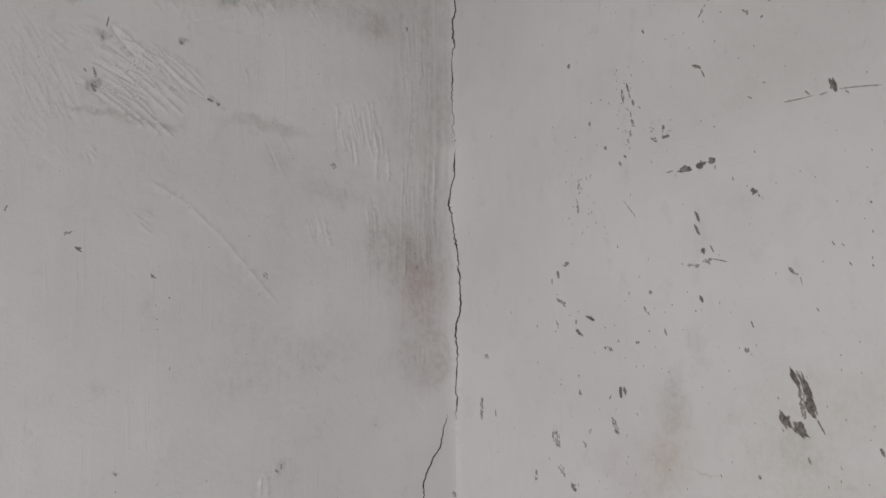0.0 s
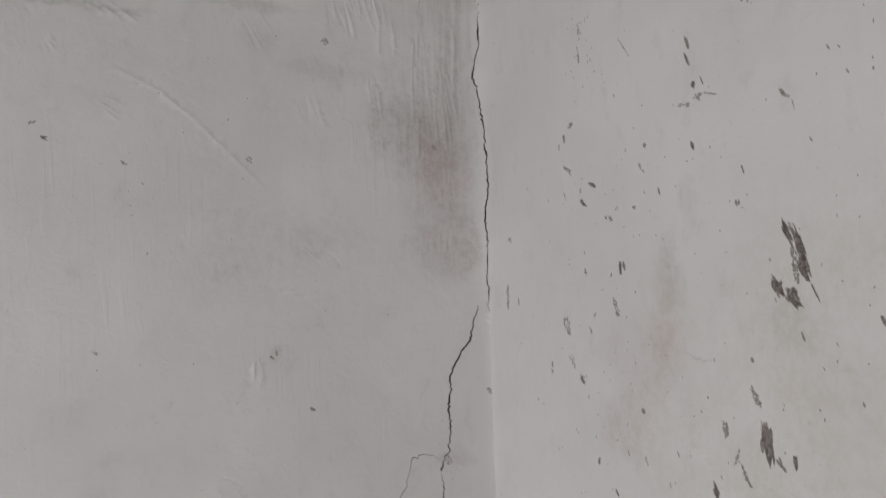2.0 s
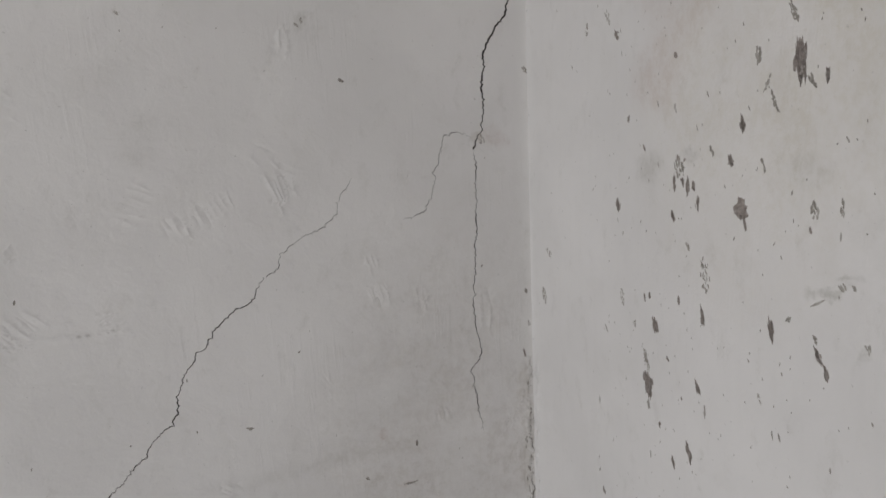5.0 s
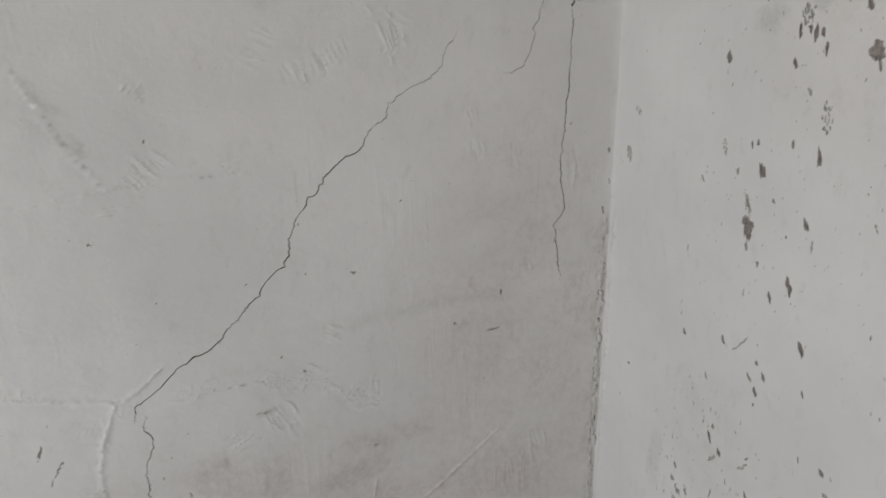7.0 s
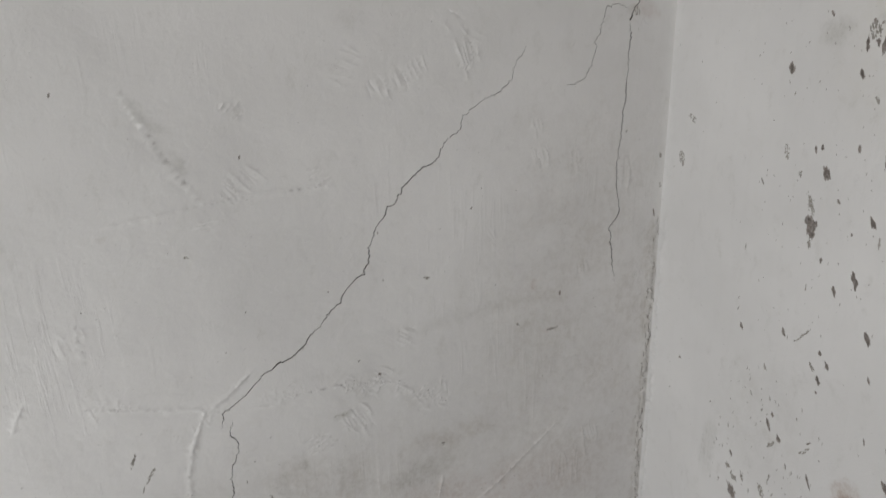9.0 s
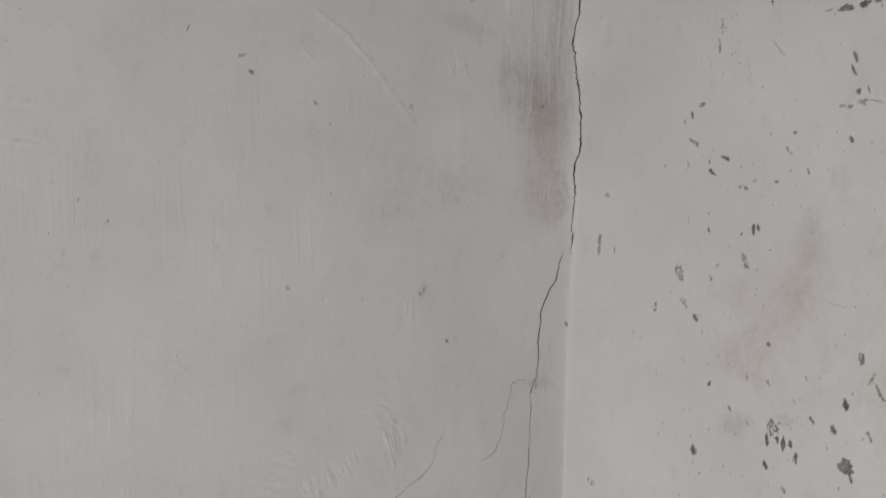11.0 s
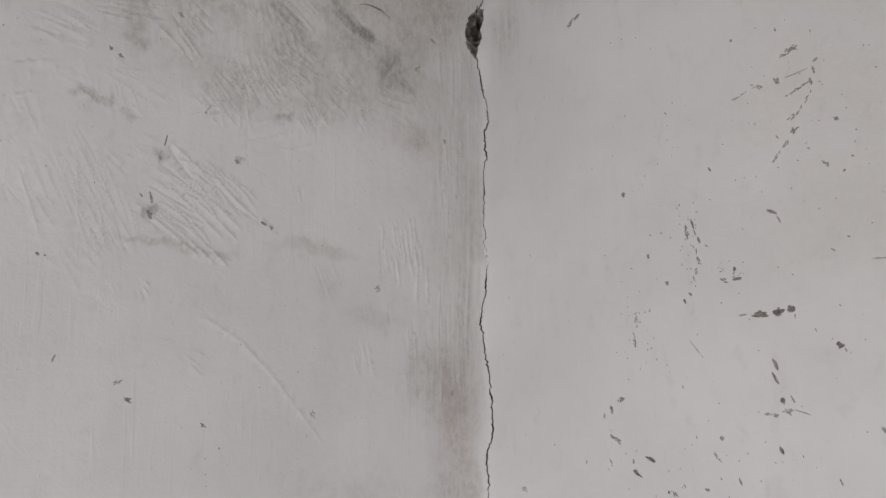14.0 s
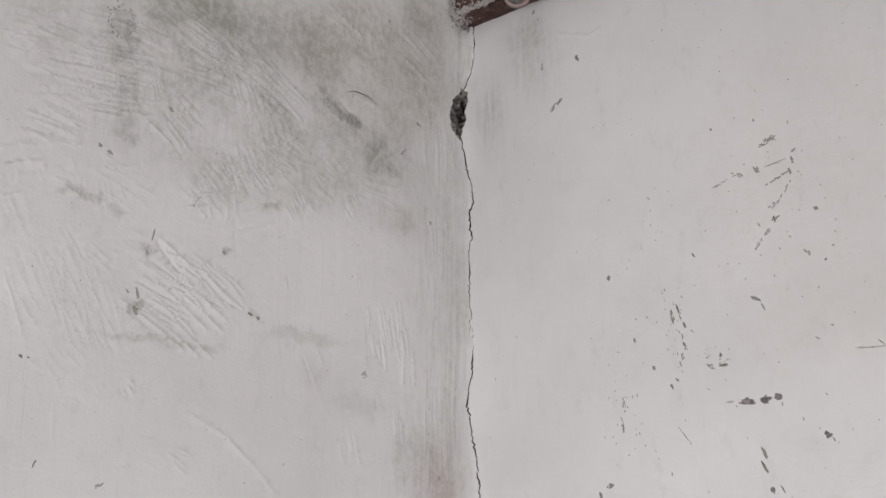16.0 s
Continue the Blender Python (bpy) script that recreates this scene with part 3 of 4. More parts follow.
def corner_hole():
    """The hole where a lump of plaster has fallen out of the corner."""
    which = mark("corner_hole", HOLE_CEMENT, "deep dark hole where corner plaster fell out")
    outline = [(-0.014, 2.296), (-0.002, 2.289), (-0.001, 2.270), (-0.009, 2.254), (-0.006, 2.238), (-0.014, 2.222), (-0.019, 2.198),
               (-0.029, 2.205), (-0.041, 2.212), (-0.049, 2.224), (-0.050, 2.242), (-0.044, 2.258), (-0.038, 2.272), (-0.026, 2.281)]
    loop = []
    for k, (u, z) in enumerate(outline):
        c, d = outline[(k + 1) % len(outline)]
        for s in (0, 0.33, 0.67):
            loop.append(point(u + (c - u) * s + rng.normal(0, 0.0013), z + (d - z) * s + rng.normal(0, 0.0008)))
    for f, deep in ((0.82, 0.012), (0.55, 0.022), (0.2, 0.026)):
        for u, z in outline:
            point(-0.027 + (u + 0.027) * f, 2.245 + (z - 2.245) * f, -deep * (0.7 + 0.6 * rng.random()))
    LOOPS.append(loop)
    LOOP_OF.append(which)


corner_hole()
chip(0.005, 1.872, 24, 4, 96, FAINT)

# -- chips on the right wall
chip(0.562, 1.498, 30, 8, 116, DEEP)
chip(0.574, 1.487, 46, 9, 115, DEEP)
chip(0.569, 1.469, 32, 8, 96, WORN)
chip(0.578, 1.466, 26, 12, 112, DEEP)
chip(0.549, 1.450, 24, 11, 120, DEEP)
chip(0.565, 1.441, 25, 13, 133, DEEP)
chip(0.588, 1.446, 19, 2, 117, DEEP)
chip(0.649, 1.426, 9, 3, 113, DEEP)
chip(0.515, 1.383, 6, 4, 117, DEEP)
chip(0.518, 1.349, 21, 6, 118, WORN)
chip(0.479, 1.314, 17, 7, 98, WORN)
chip(0.530, 1.310, 45, 17, 100, DEEP)
chip(0.544, 1.294, 13, 5, 128, WORN)
chip(0.560, 1.299, 16, 5, 102, DEEP)
chip(0.492, 1.288, 18, 4, 68, FAINT)
chip(0.502, 1.275, 27, 4, 119, WORN)
chip(0.464, 1.250, 20, 7, 106, DEEP)
chip(0.451, 1.214, 15, 8, 108, DEEP)
chip(0.422, 1.220, 10, 5, 113, WORN)
chip(0.495, 1.216, 15, 3, 115, WORN)
chip(0.469, 1.170, 21, 17, 110, DEEP)
chip(0.475, 1.159, 15, 4, 107, DEEP)
chip(0.404, 1.165, 19, 5, 100, DEEP)
chip(0.420, 1.091, 38, 16, 99, WORN)
chip(0.558, 1.188, 17, 5, 90, WORN)
chip(0.563, 1.187, 18, 3, 93, FAINT)
chip(0.557, 1.169, 7, 4, 90, DEEP)
chip(0.589, 1.194, 13, 5, 95, WORN)
chip(0.590, 1.171, 8, 2, 90, FAINT)
chip(0.587, 1.250, 7, 2, 129, WORN)
chip(0.635, 1.274, 9, 2, 104, FAINT)
chip(0.643, 1.175, 4, 3, 162, DEEP)
chip(0.629, 1.359, 5, 2, 104, WORN)
chip(0.607, 1.404, 5, 1, 117, FAINT)
chip(0.371, 1.196, 21, 18, 110, WORN)
chip(0.363, 1.179, 21, 6, 90, DEEP)
chip(0.377, 1.183, 12, 6, 108, DEEP)
chip(0.386, 1.179, 23, 6, 95, DEEP)
chip(0.396, 1.181, 14, 6, 105, DEEP)
chip(0.367, 1.207, 7, 4, 101, DEEP)
chip(0.379, 1.206, 5, 4, 76, DEEP)
chip(0.363, 1.142, 17, 7, 106, DEEP)
chip(0.390, 1.115, 9, 4, 135, WORN)
chip(0.251, 1.133, 20, 10, 104, DEEP)
chip(0.272, 1.240, 12, 5, 66, DEEP)
chip(0.305, 1.210, 9, 4, 124, DEEP)
chip(0.358, 1.312, 7, 6, 127, DEEP)
chip(0.043, 0.954, 25, 12, 98, WORN)
chip(0.320, 1.039, 10, 5, 97, DEEP)
chip(0.329, 1.260, 8, 3, 117, FAINT)
chip(0.360, 1.258, 7, 3, 108, FAINT)
chip(0.244, 1.333, 14, 10, 112, DEEP)
chip(0.214, 1.397, 27, 15, 103, WORN)
chip(0.224, 1.353, 17, 10, 126, FAINT)
chip(0.174, 1.340, 16, 5, 86, WORN)
chip(0.061, 1.427, 38, 8, 87, WORN)
chip(0.318, 1.422, 23, 7, 110, WORN)
chip(0.327, 1.469, 18, 7, 101, DEEP)
chip(0.334, 1.470, 14, 5, 104, DEEP)
chip(0.259, 1.465, 10, 5, 104, DEEP)
chip(0.355, 1.535, 4, 3, 108, DEEP)
chip(0.266, 1.396, 10, 3, 111, FAINT)
chip(0.506, 1.527, 5, 3, 104, WORN)
chip(0.435, 1.754, 22, 9, 0, DEEP)
chip(0.458, 1.756, 19, 9, 11, DEEP)
chip(0.473, 1.759, 12, 8, 13, DEEP)
chip(0.414, 1.754, 11, 2, 6, FAINT)
chip(0.477, 1.750, 6, 2, 90, WORN)
chip(0.525, 1.714, 11, 8, 135, DEEP)
chip(0.531, 1.708, 6, 2, 112, DEEP)
chip(0.450, 1.692, 15, 4, 113, DEEP)
chip(0.449, 1.675, 17, 4, 112, DEEP)
chip(0.456, 1.648, 10, 5, 111, DEEP)
chip(0.442, 1.631, 19, 3, 171, FAINT)
chip(0.461, 1.636, 14, 6, 5, FAINT)
chip(0.479, 1.635, 20, 1, 165, DEEP)
chip(0.468, 1.650, 10, 2, 117, WORN)
chip(0.451, 1.589, 10, 4, 111, DEEP)
chip(0.254, 1.933, 10, 5, 97, DEEP)
chip(0.353, 1.879, 14, 3, 103, DEEP)
chip(0.345, 1.869, 17, 4, 98, WORN)
chip(0.356, 1.867, 8, 2, 106, DEEP)
chip(0.361, 1.857, 10, 3, 111, DEEP)
chip(0.357, 1.841, 8, 2, 90, DEEP)
chip(0.360, 1.827, 16, 4, 118, WORN)
chip(0.355, 1.815, 10, 4, 104, FAINT)
chip(0.352, 1.805, 9, 2, 104, FAINT)
chip(0.346, 1.785, 7, 3, 129, DEEP)
chip(0.338, 1.776, 8, 4, 108, DEEP)
chip(0.406, 1.814, 8, 5, 99, DEEP)
chip(0.409, 1.801, 13, 4, 5, DEEP)
chip(0.393, 1.800, 11, 4, 156, WORN)
chip(0.457, 1.882, 13, 4, 153, DEEP)
chip(0.465, 1.871, 11, 2, 114, WORN)
chip(0.490, 2.085, 24, 8, 25, WORN)
chip(0.425, 2.040, 26, 3, 23, FAINT)
chip(0.448, 2.048, 18, 6, 158, FAINT)
chip(0.474, 2.050, 10, 6, 130, WORN)
chip(0.497, 2.054, 27, 2, 11, FAINT)
chip(0.518, 2.064, 11, 4, 27, FAINT)
chip(0.518, 2.053, 7, 3, 99, WORN)
chip(0.497, 2.033, 30, 3, 25, WORN)
chip(0.514, 2.039, 7, 3, 99, WORN)
chip(0.504, 2.014, 33, 3, 54, FAINT)
chip(0.487, 1.997, 13, 6, 41, FAINT)
chip(0.491, 1.982, 10, 6, 40, WORN)
chip(0.480, 1.966, 10, 4, 54, FAINT)
chip(0.468, 1.952, 19, 4, 47, FAINT)
chip(0.381, 1.949, 8, 3, 117, DEEP)
chip(0.419, 2.119, 5, 3, 135, DEEP)
chip(0.476, 2.118, 5, 3, 104, DEEP)
chip(0.524, 1.933, 10, 3, 131, WORN)
chip(0.544, 1.921, 3, 4, 117, DEEP)
chip(0.539, 1.986, 5, 3, 166, WORN)
chip(0.554, 1.937, 4, 2, 162, WORN)
chip(0.525, 1.827, 6, 2, 143, DEEP)
chip(0.543, 1.841, 5, 2, 153, WORN)
chip(0.593, 1.817, 8, 2, 135, DEEP)
chip(0.577, 1.812, 24, 2, 0, FAINT)
chip(0.288, 1.841, 7, 4, 99, DEEP)
chip(0.314, 1.802, 8, 5, 149, DEEP)
chip(0.267, 1.754, 19, 5, 93, FAINT)
chip(0.263, 1.727, 21, 3, 99, WORN)
chip(0.238, 1.645, 9, 5, 23, WORN)
chip(0.224, 1.631, 9, 4, 97, WORN)
chip(0.213, 1.621, 9, 3, 97, FAINT)
chip(0.230, 1.589, 14, 4, 145, FAINT)
chip(0.349, 1.715, 30, 1, 127, FAINT)
chip(0.378, 1.600, 6, 4, 117, DEEP)
chip(0.218, 2.290, 14, 5, 114, DEEP)
chip(0.184, 2.226, 14, 4, 39, WORN)
chip(0.171, 2.218, 11, 6, 45, WORN)
chip(0.154, 2.290, 31, 3, 88, FAINT)
chip(0.569, 1.614, 5, 3, 146, FAINT)
chip(0.575, 1.606, 10, 1, 108, FAINT)
chip(0.621, 1.820, 21, 7, 112, DEEP)
chip(0.610, 1.812, 9, 2, 7, FAINT)
chip(0.589, 1.812, 22, 1, 3, FAINT)
chip(0.649, 1.811, 45, 2, 172, FAINT)
chip(0.224, 1.631, 10, 4, 104, DEEP)
chip(0.228, 1.593, 14, 4, 157, WORN)
chip(0.255, 1.563, 7, 3, 99, DEEP)
chip(0.260, 1.548, 18, 5, 142, DEEP)
chip(0.279, 1.568, 19, 5, 159, DEEP)
chip(0.304, 1.527, 5, 3, 124, DEEP)
chip(0.312, 1.526, 11, 5, 139, WORN)
chip(0.221, 1.558, 13, 3, 110, FAINT)
chip(0.380, 1.601, 5, 2, 117, DEEP)
chip(0.450, 1.589, 8, 3, 124, DEEP)
chip(0.358, 1.535, 3, 4, 153, DEEP)
chip(0.508, 1.528, 5, 3, 104, WORN)
chip(0.565, 1.617, 8, 3, 117, WORN)
chip(0.075, 1.510, 11, 7, 173, FAINT)
chip(0.369, 1.579, 22, 3, 131, FAINT)
chip(0.261, 1.019, 24, 10, 104, FAINT)
chip(0.310, 1.034, 11, 4, 103, DEEP)
chip(0.333, 1.006, 23, 11, 115, DEEP)
chip(0.290, 0.994, 11, 4, 77, WORN)
chip(0.316, 0.954, 29, 10, 108, WORN)
chip(0.321, 0.925, 37, 23, 98, DEEP)
chip(0.322, 0.902, 14, 6, 99, WORN)
chip(0.359, 0.974, 10, 5, 120, DEEP)
chip(0.377, 1.050, 11, 4, 103, DEEP)
chip(0.414, 0.963, 21, 7, 122, DEEP)
chip(0.418, 1.046, 29, 7, 108, DEEP)
chip(0.518, 1.066, 28, 7, 108, DEEP)
chip(0.573, 1.075, 6, 4, 127, WORN)
chip(0.577, 1.062, 19, 6, 123, DEEP)
chip(0.587, 1.050, 18, 5, 112, DEEP)
chip(0.540, 1.083, 8, 3, 27, FAINT)
chip(0.571, 1.108, 19, 2, 34, FAINT)
chip(0.597, 1.129, 8, 6, 135, FAINT)
chip(0.607, 1.133, 5, 4, 146, FAINT)
chip(0.627, 1.087, 8, 5, 121, FAINT)
chip(0.638, 1.026, 4, 2, 124, WORN)
chip(0.508, 0.990, 9, 3, 113, FAINT)
chip(0.428, 0.941, 14, 3, 99, FAINT)
chip(0.387, 0.937, 5, 3, 104, DEEP)
chip(0.346, 0.886, 6, 5, 117, DEEP)
chip(0.388, 1.115, 8, 4, 135, FAINT)
chip(0.403, 0.877, 35, 9, 112, DEEP)
chip(0.374, 0.850, 19, 6, 114, DEEP)
chip(0.345, 0.883, 8, 4, 108, DEEP)
chip(0.062, 1.026, 18, 9, 143, FAINT)
chip(0.217, 0.722, 14, 6, 114, DEEP)
chip(0.300, 0.750, 16, 7, 126, DEEP)
chip(0.334, 0.760, 47, 3, 52, WORN)
chip(0.437, 0.807, 24, 8, 113, DEEP)
chip(0.369, 0.750, 10, 6, 113, DEEP)
chip(0.383, 0.737, 17, 5, 117, DEEP)
chip(0.359, 0.721, 13, 6, 131, WORN)
chip(0.373, 0.706, 19, 7, 112, DEEP)
chip(0.373, 0.687, 6, 4, 117, DEEP)
chip(0.451, 0.750, 12, 4, 119, DEEP)
chip(0.082, 0.593, 9, 5, 172, DEEP)
chip(0.276, 0.677, 11, 4, 114, WORN)
chip(0.304, 0.607, 11, 5, 108, DEEP)
chip(0.299, 0.585, 25, 6, 113, DEEP)
chip(0.310, 0.556, 21, 6, 58, WORN)
chip(0.322, 0.573, 17, 7, 115, DEEP)
chip(0.372, 0.583, 26, 5, 48, WORN)
chip(0.377, 0.600, 11, 3, 58, DEEP)
chip(0.462, 0.659, 11, 3, 108, DEEP)
chip(0.232, 0.486, 15, 5, 117, DEEP)
chip(0.228, 0.459, 11, 7, 173, WORN)
chip(0.244, 0.416, 31, 18, 125, DEEP)
chip(0.244, 0.444, 10, 8, 135, WORN)
chip(0.262, 0.459, 17, 5, 113, WORN)
chip(0.305, 0.461, 25, 10, 120, WORN)
chip(0.387, 0.538, 28, 5, 118, DEEP)
chip(0.243, 0.366, 24, 10, 113, DEEP)
chip(0.333, 0.444, 13, 6, 142, DEEP)
chip(0.279, 0.369, 18, 9, 113, DEEP)
chip(0.298, 0.384, 20, 7, 114, DEEP)
chip(0.294, 0.359, 20, 13, 122, WORN)
chip(0.358, 0.432, 13, 5, 117, DEEP)
chip(0.377, 0.428, 23, 14, 124, WORN)
chip(0.430, 0.474, 20, 13, 135, FAINT)
chip(0.215, 0.281, 23, 10, 111, DEEP)
chip(0.263, 0.333, 15, 5, 117, DEEP)
chip(0.053, 0.164, 10, 7, 130, DEEP)
chip(0.505, 0.612, 26, 7, 121, DEEP)
chip(0.499, 0.665, 14, 8, 135, DEEP)
chip(0.512, 0.637, 13, 8, 135, WORN)
chip(0.470, 0.556, 18, 7, 125, WORN)
chip(0.522, 0.538, 18, 8, 125, WORN)
# -- chips on the left wall
chip(-0.238, 1.797, 13, 9, 148, FAINT)
chip(-0.434, 1.860, 9, 4, 157, DEEP)
chip(-0.423, 1.856, 7, 5, 158, DEEP)
chip(-0.581, 1.866, 13, 3, 104, WORN)
chip(-0.582, 1.848, 11, 6, 117, WORN)
chip(-0.574, 1.913, 6, 4, 117, DEEP)
chip(-0.569, 1.933, 14, 2, 77, WORN)
chip(-0.476, 1.929, 8, 5, 162, DEEP)
chip(-0.694, 1.793, 4, 3, 162, DEEP)
chip(-0.687, 1.792, 3, 2, 0, WORN)
chip(-0.671, 1.694, 8, 2, 67, WORN)
chip(-0.606, 1.671, 8, 4, 27, FAINT)
chip(-0.593, 1.653, 8, 3, 153, WORN)
chip(-0.505, 1.623, 9, 3, 140, WORN)
chip(-0.164, 2.139, 18, 4, 45, WORN)
chip(-0.522, 1.977, 4, 2, 34, DEEP)
chip(-0.638, 2.018, 3, 3, 153, WORN)
chip(-0.128, 2.195, 9, 6, 153, WORN)
chip(-0.348, 1.629, 9, 6, 135, FAINT)
chip(-0.080, 1.651, 8, 5, 121, WORN)
chip(-0.100, 2.039, 7, 5, 158, WORN)
chip(-0.593, 1.868, 6, 2, 127, WORN)
chip(-0.627, 2.013, 4, 3, 135, WORN)
chip(-0.328, 1.363, 7, 4, 121, WORN)
chip(-0.321, 1.370, 7, 3, 108, FAINT)
chip(-0.276, 1.290, 9, 4, 135, DEEP)
chip(-0.483, 1.597, 4, 2, 124, WORN)
chip(-0.005, 1.288, 12, 5, 119, WORN)
chip(-0.544, 1.387, 6, 4, 143, FAINT)
chip(-0.074, 1.192, 15, 10, 105, FAINT)
chip(-0.923, 0.613, 26, 4, 69, WORN)
chip(-0.904, 0.579, 28, 5, 58, WORN)
chip(-0.917, 0.558, 15, 2, 74, FAINT)
chip(-0.718, 0.406, 11, 3, 96, DEEP)
chip(-0.537, 0.657, 8, 5, 129, DEEP)
chip(-0.804, 0.915, 4, 3, 162, WORN)
chip(-0.609, 0.820, 3, 3, 117, DEEP)
chip(-0.283, 0.686, 8, 3, 129, WORN)
chip(-0.215, 0.663, 24, 4, 0, WORN)
chip(-0.202, 0.730, 11, 4, 103, DEEP)
chip(-0.448, 0.810, 9, 4, 157, WORN)
chip(-0.732, 0.474, 21, 3, 105, WORN)
chip(-0.112, 0.234, 11, 5, 131, DEEP)
chip(-0.091, 0.204, 14, 6, 114, WORN)
chip(-0.607, 0.599, 20, 5, 3, FAINT)
chip(-0.430, 0.487, 13, 8, 135, FAINT)
chip(-1.102, 0.468, 18, 4, 90, FAINT)
chip(-0.195, 2.348, 8, 5, 149, DEEP)
chip(-0.560, 2.083, 6, 3, 143, WORN)


def scatter(count, u0, u1, z0, z1, tilt, stretch, size=2.4):
    for _ in range(count):
        s = size * (0.4 + 0.75 * rng.random() ** 2)
        chip(u0 + (u1 - u0) * rng.random(), z0 + (z1 - z0) * rng.random(), s * stretch * (0.8 + 1.4 * rng.random()), s, tilt + rng.normal(0, 18), SPECK)


scatter(55, 0.20, 0.62, 0.35, 1.00, 97, 2.4)
scatter(70, 0.18, 0.40, 0.30, 0.62, 95, 2.6, 2.8)
scatter(40, 0.20, 0.62, 1.00, 1.60, 105, 2.0)
scatter(60, 0.22, 0.66, 1.55, 2.10, 120, 1.8, 1.7)
scatter(35, 0.03, 0.70, 1.95, 2.35, 60, 1.6, 1.6)
scatter(26, 0.335, 0.365, 1.79, 1.92, 100, 1.5, 1.5)
scatter(14, 0.385, 0.420, 1.795, 1.825, 30, 1.4, 1.5)
scatter(22, 0.24, 0.30, 1.66, 1.82, 95, 2.0, 1.4)
scatter(70, 0.22, 0.66, 1.40, 2.30, 100, 1.3, 1.3)
scatter(50, 0.20, 0.60, 0.70, 1.35, 95, 2.2, 1.4)
scatter(60, 0.19, 0.36, 0.30, 0.66, 94, 3.0, 1.7)
scatter(140, 0.18, 0.66, 0.85, 1.55, 100, 1.8, 1.5)
scatter(16, 0.02, 0.20, 0.4, 1.9, 90, 2.0)
scatter(50, -0.85, -0.02, 1.3, 2.35, 60, 1.5, 1.5)
scatter(30, -0.95, -0.05, 0.3, 1.2, 70, 1.3)

for k in range(34):
    a, far = k * 0.185 + rng.normal(0, 0.1), rng.normal(1, 0.12)
    chip(-0.627 + 0.015 * far * math.cos(a), 2.166 + 0.018 * far * math.sin(a), rng.uniform(2, 5), rng.uniform(1.4, 2.4), rng.uniform(0, 180), SPECK)
chip(-0.024, 2.407, 12, 5, 160, DEEP)
chip(-0.036, 2.400, 7, 4, 120, DEEP)
chip(0.004, 2.402, 10, 7, 80, WORN)
chip(0.142, 2.396, 9, 5, 70, DEEP)
chip(0.150, 2.380, 5, 3, 90, DEEP)
for k in range(14):
    chip(-0.010 + 0.005 * math.sin(k * 2.1), 0.95 - 0.052 * k, 8 + 5 * (k % 3), 3.2, 92 + 9 * math.sin(k), (WORN, FAINT, DEEP, FAINT)[k % 4])

# -- beads, brush fans and trowel marks on the left wall
fan(-0.695, 2.13, -0.567, 2.154, 0.066, 19, 0.8)
fan(-0.715, 2.103, -0.571, 2.117, 0.055, 11, 0.72)
fan(-0.677, 2.07, -0.569, 2.087, 0.044, 16, 0.8)
fan(-0.714, 2.037, -0.649, 2.029, 0.055, 14, 0.64)
fan(-0.636, 2.161, -0.574, 2.151, 0.044, 11, 0.8)
fan(-0.57, 2.203, -0.464, 2.167, 0.066, 24, 1)
fan(-0.545, 2.159, -0.463, 2.155, 0.066, 19, 1)
fan(-0.568, 2.083, -0.525, 2.051, 0.066, 12, 1.1)
fan(-0.582, 2.127, -0.572, 2.089, 0.022, 5, 1)
fan(-0.456, 2.181, -0.37, 2.139, 0.055, 19, 1)
fan(-0.464, 2.163, -0.443, 2.116, 0.044, 8, 1)
fan(-0.519, 2.021, -0.478, 1.986, 0.077, 16, 0.9)
fan(-0.47, 2.063, -0.447, 2.018, 0.055, 14, 0.9)
fan(-0.44, 2.057, -0.403, 2.028, 0.066, 14, 0.8)
fan(-0.375, 2.023, -0.354, 1.993, 0.044, 9, 1)
fan(-0.415, 2.086, -0.357, 2.063, 0.066, 14, 0.6)
fan(-0.278, 2.037, -0.261, 2.016, 0.033, 8, 0.8)
fan(-0.74, 2.081, -0.662, 2.092, 0.066, 8, 0.48)
fan(-0.641, 2.003, -0.603, 2.0, 0.033, 8, 0.56)
fan(-0.702, 1.981, -0.692, 1.96, 0.088, 7, 0.25)
fan(-0.645, 1.983, -0.64, 1.96, 0.044, 7, 0.25)
fan(-0.62, 1.977, -0.605, 1.952, 0.055, 11, 0.29)
fan(-0.705, 1.906, -0.665, 1.833, 0.099, 16, 0.29)
fan(-0.666, 1.896, -0.629, 1.814, 0.066, 14, 0.32)
fan(-0.634, 1.86, -0.603, 1.793, 0.066, 16, 0.32)
fan(-0.663, 1.811, -0.638, 1.78, 0.066, 11, 0.25)
fan(-0.627, 1.764, -0.617, 1.75, 0.033, 7, 0.25)
fan(-0.589, 1.771, -0.582, 1.759, 0.018, 4, 0.7)
fan(-0.649, 1.898, -0.617, 1.88, 0.033, 8, 0.25)
fan(-0.58, 1.891, -0.483, 1.832, 0.088, 30, 1)
fan(-0.52, 1.92, -0.429, 1.858, 0.029, 8, 1.3)
fan(-0.547, 1.896, -0.471, 1.88, 0.044, 8, 0.8)
fan(-0.615, 1.922, -0.575, 1.911, 0.033, 5, 0.32)
fan(-0.23, 1.886, -0.212, 1.801, 0.033, 8, 0.7)
fan(-0.19, 1.899, -0.171, 1.811, 0.055, 12, 0.8)
fan(-0.153, 1.853, -0.147, 1.787, 0.022, 5, 0.7)
fan(-0.171, 1.755, -0.162, 1.7, 0.022, 7, 0.8)
fan(-0.094, 1.963, -0.088, 1.841, 0.011, 4, 0.8)
fan(-0.27, 1.716, -0.258, 1.673, 0.033, 7, 0.7)
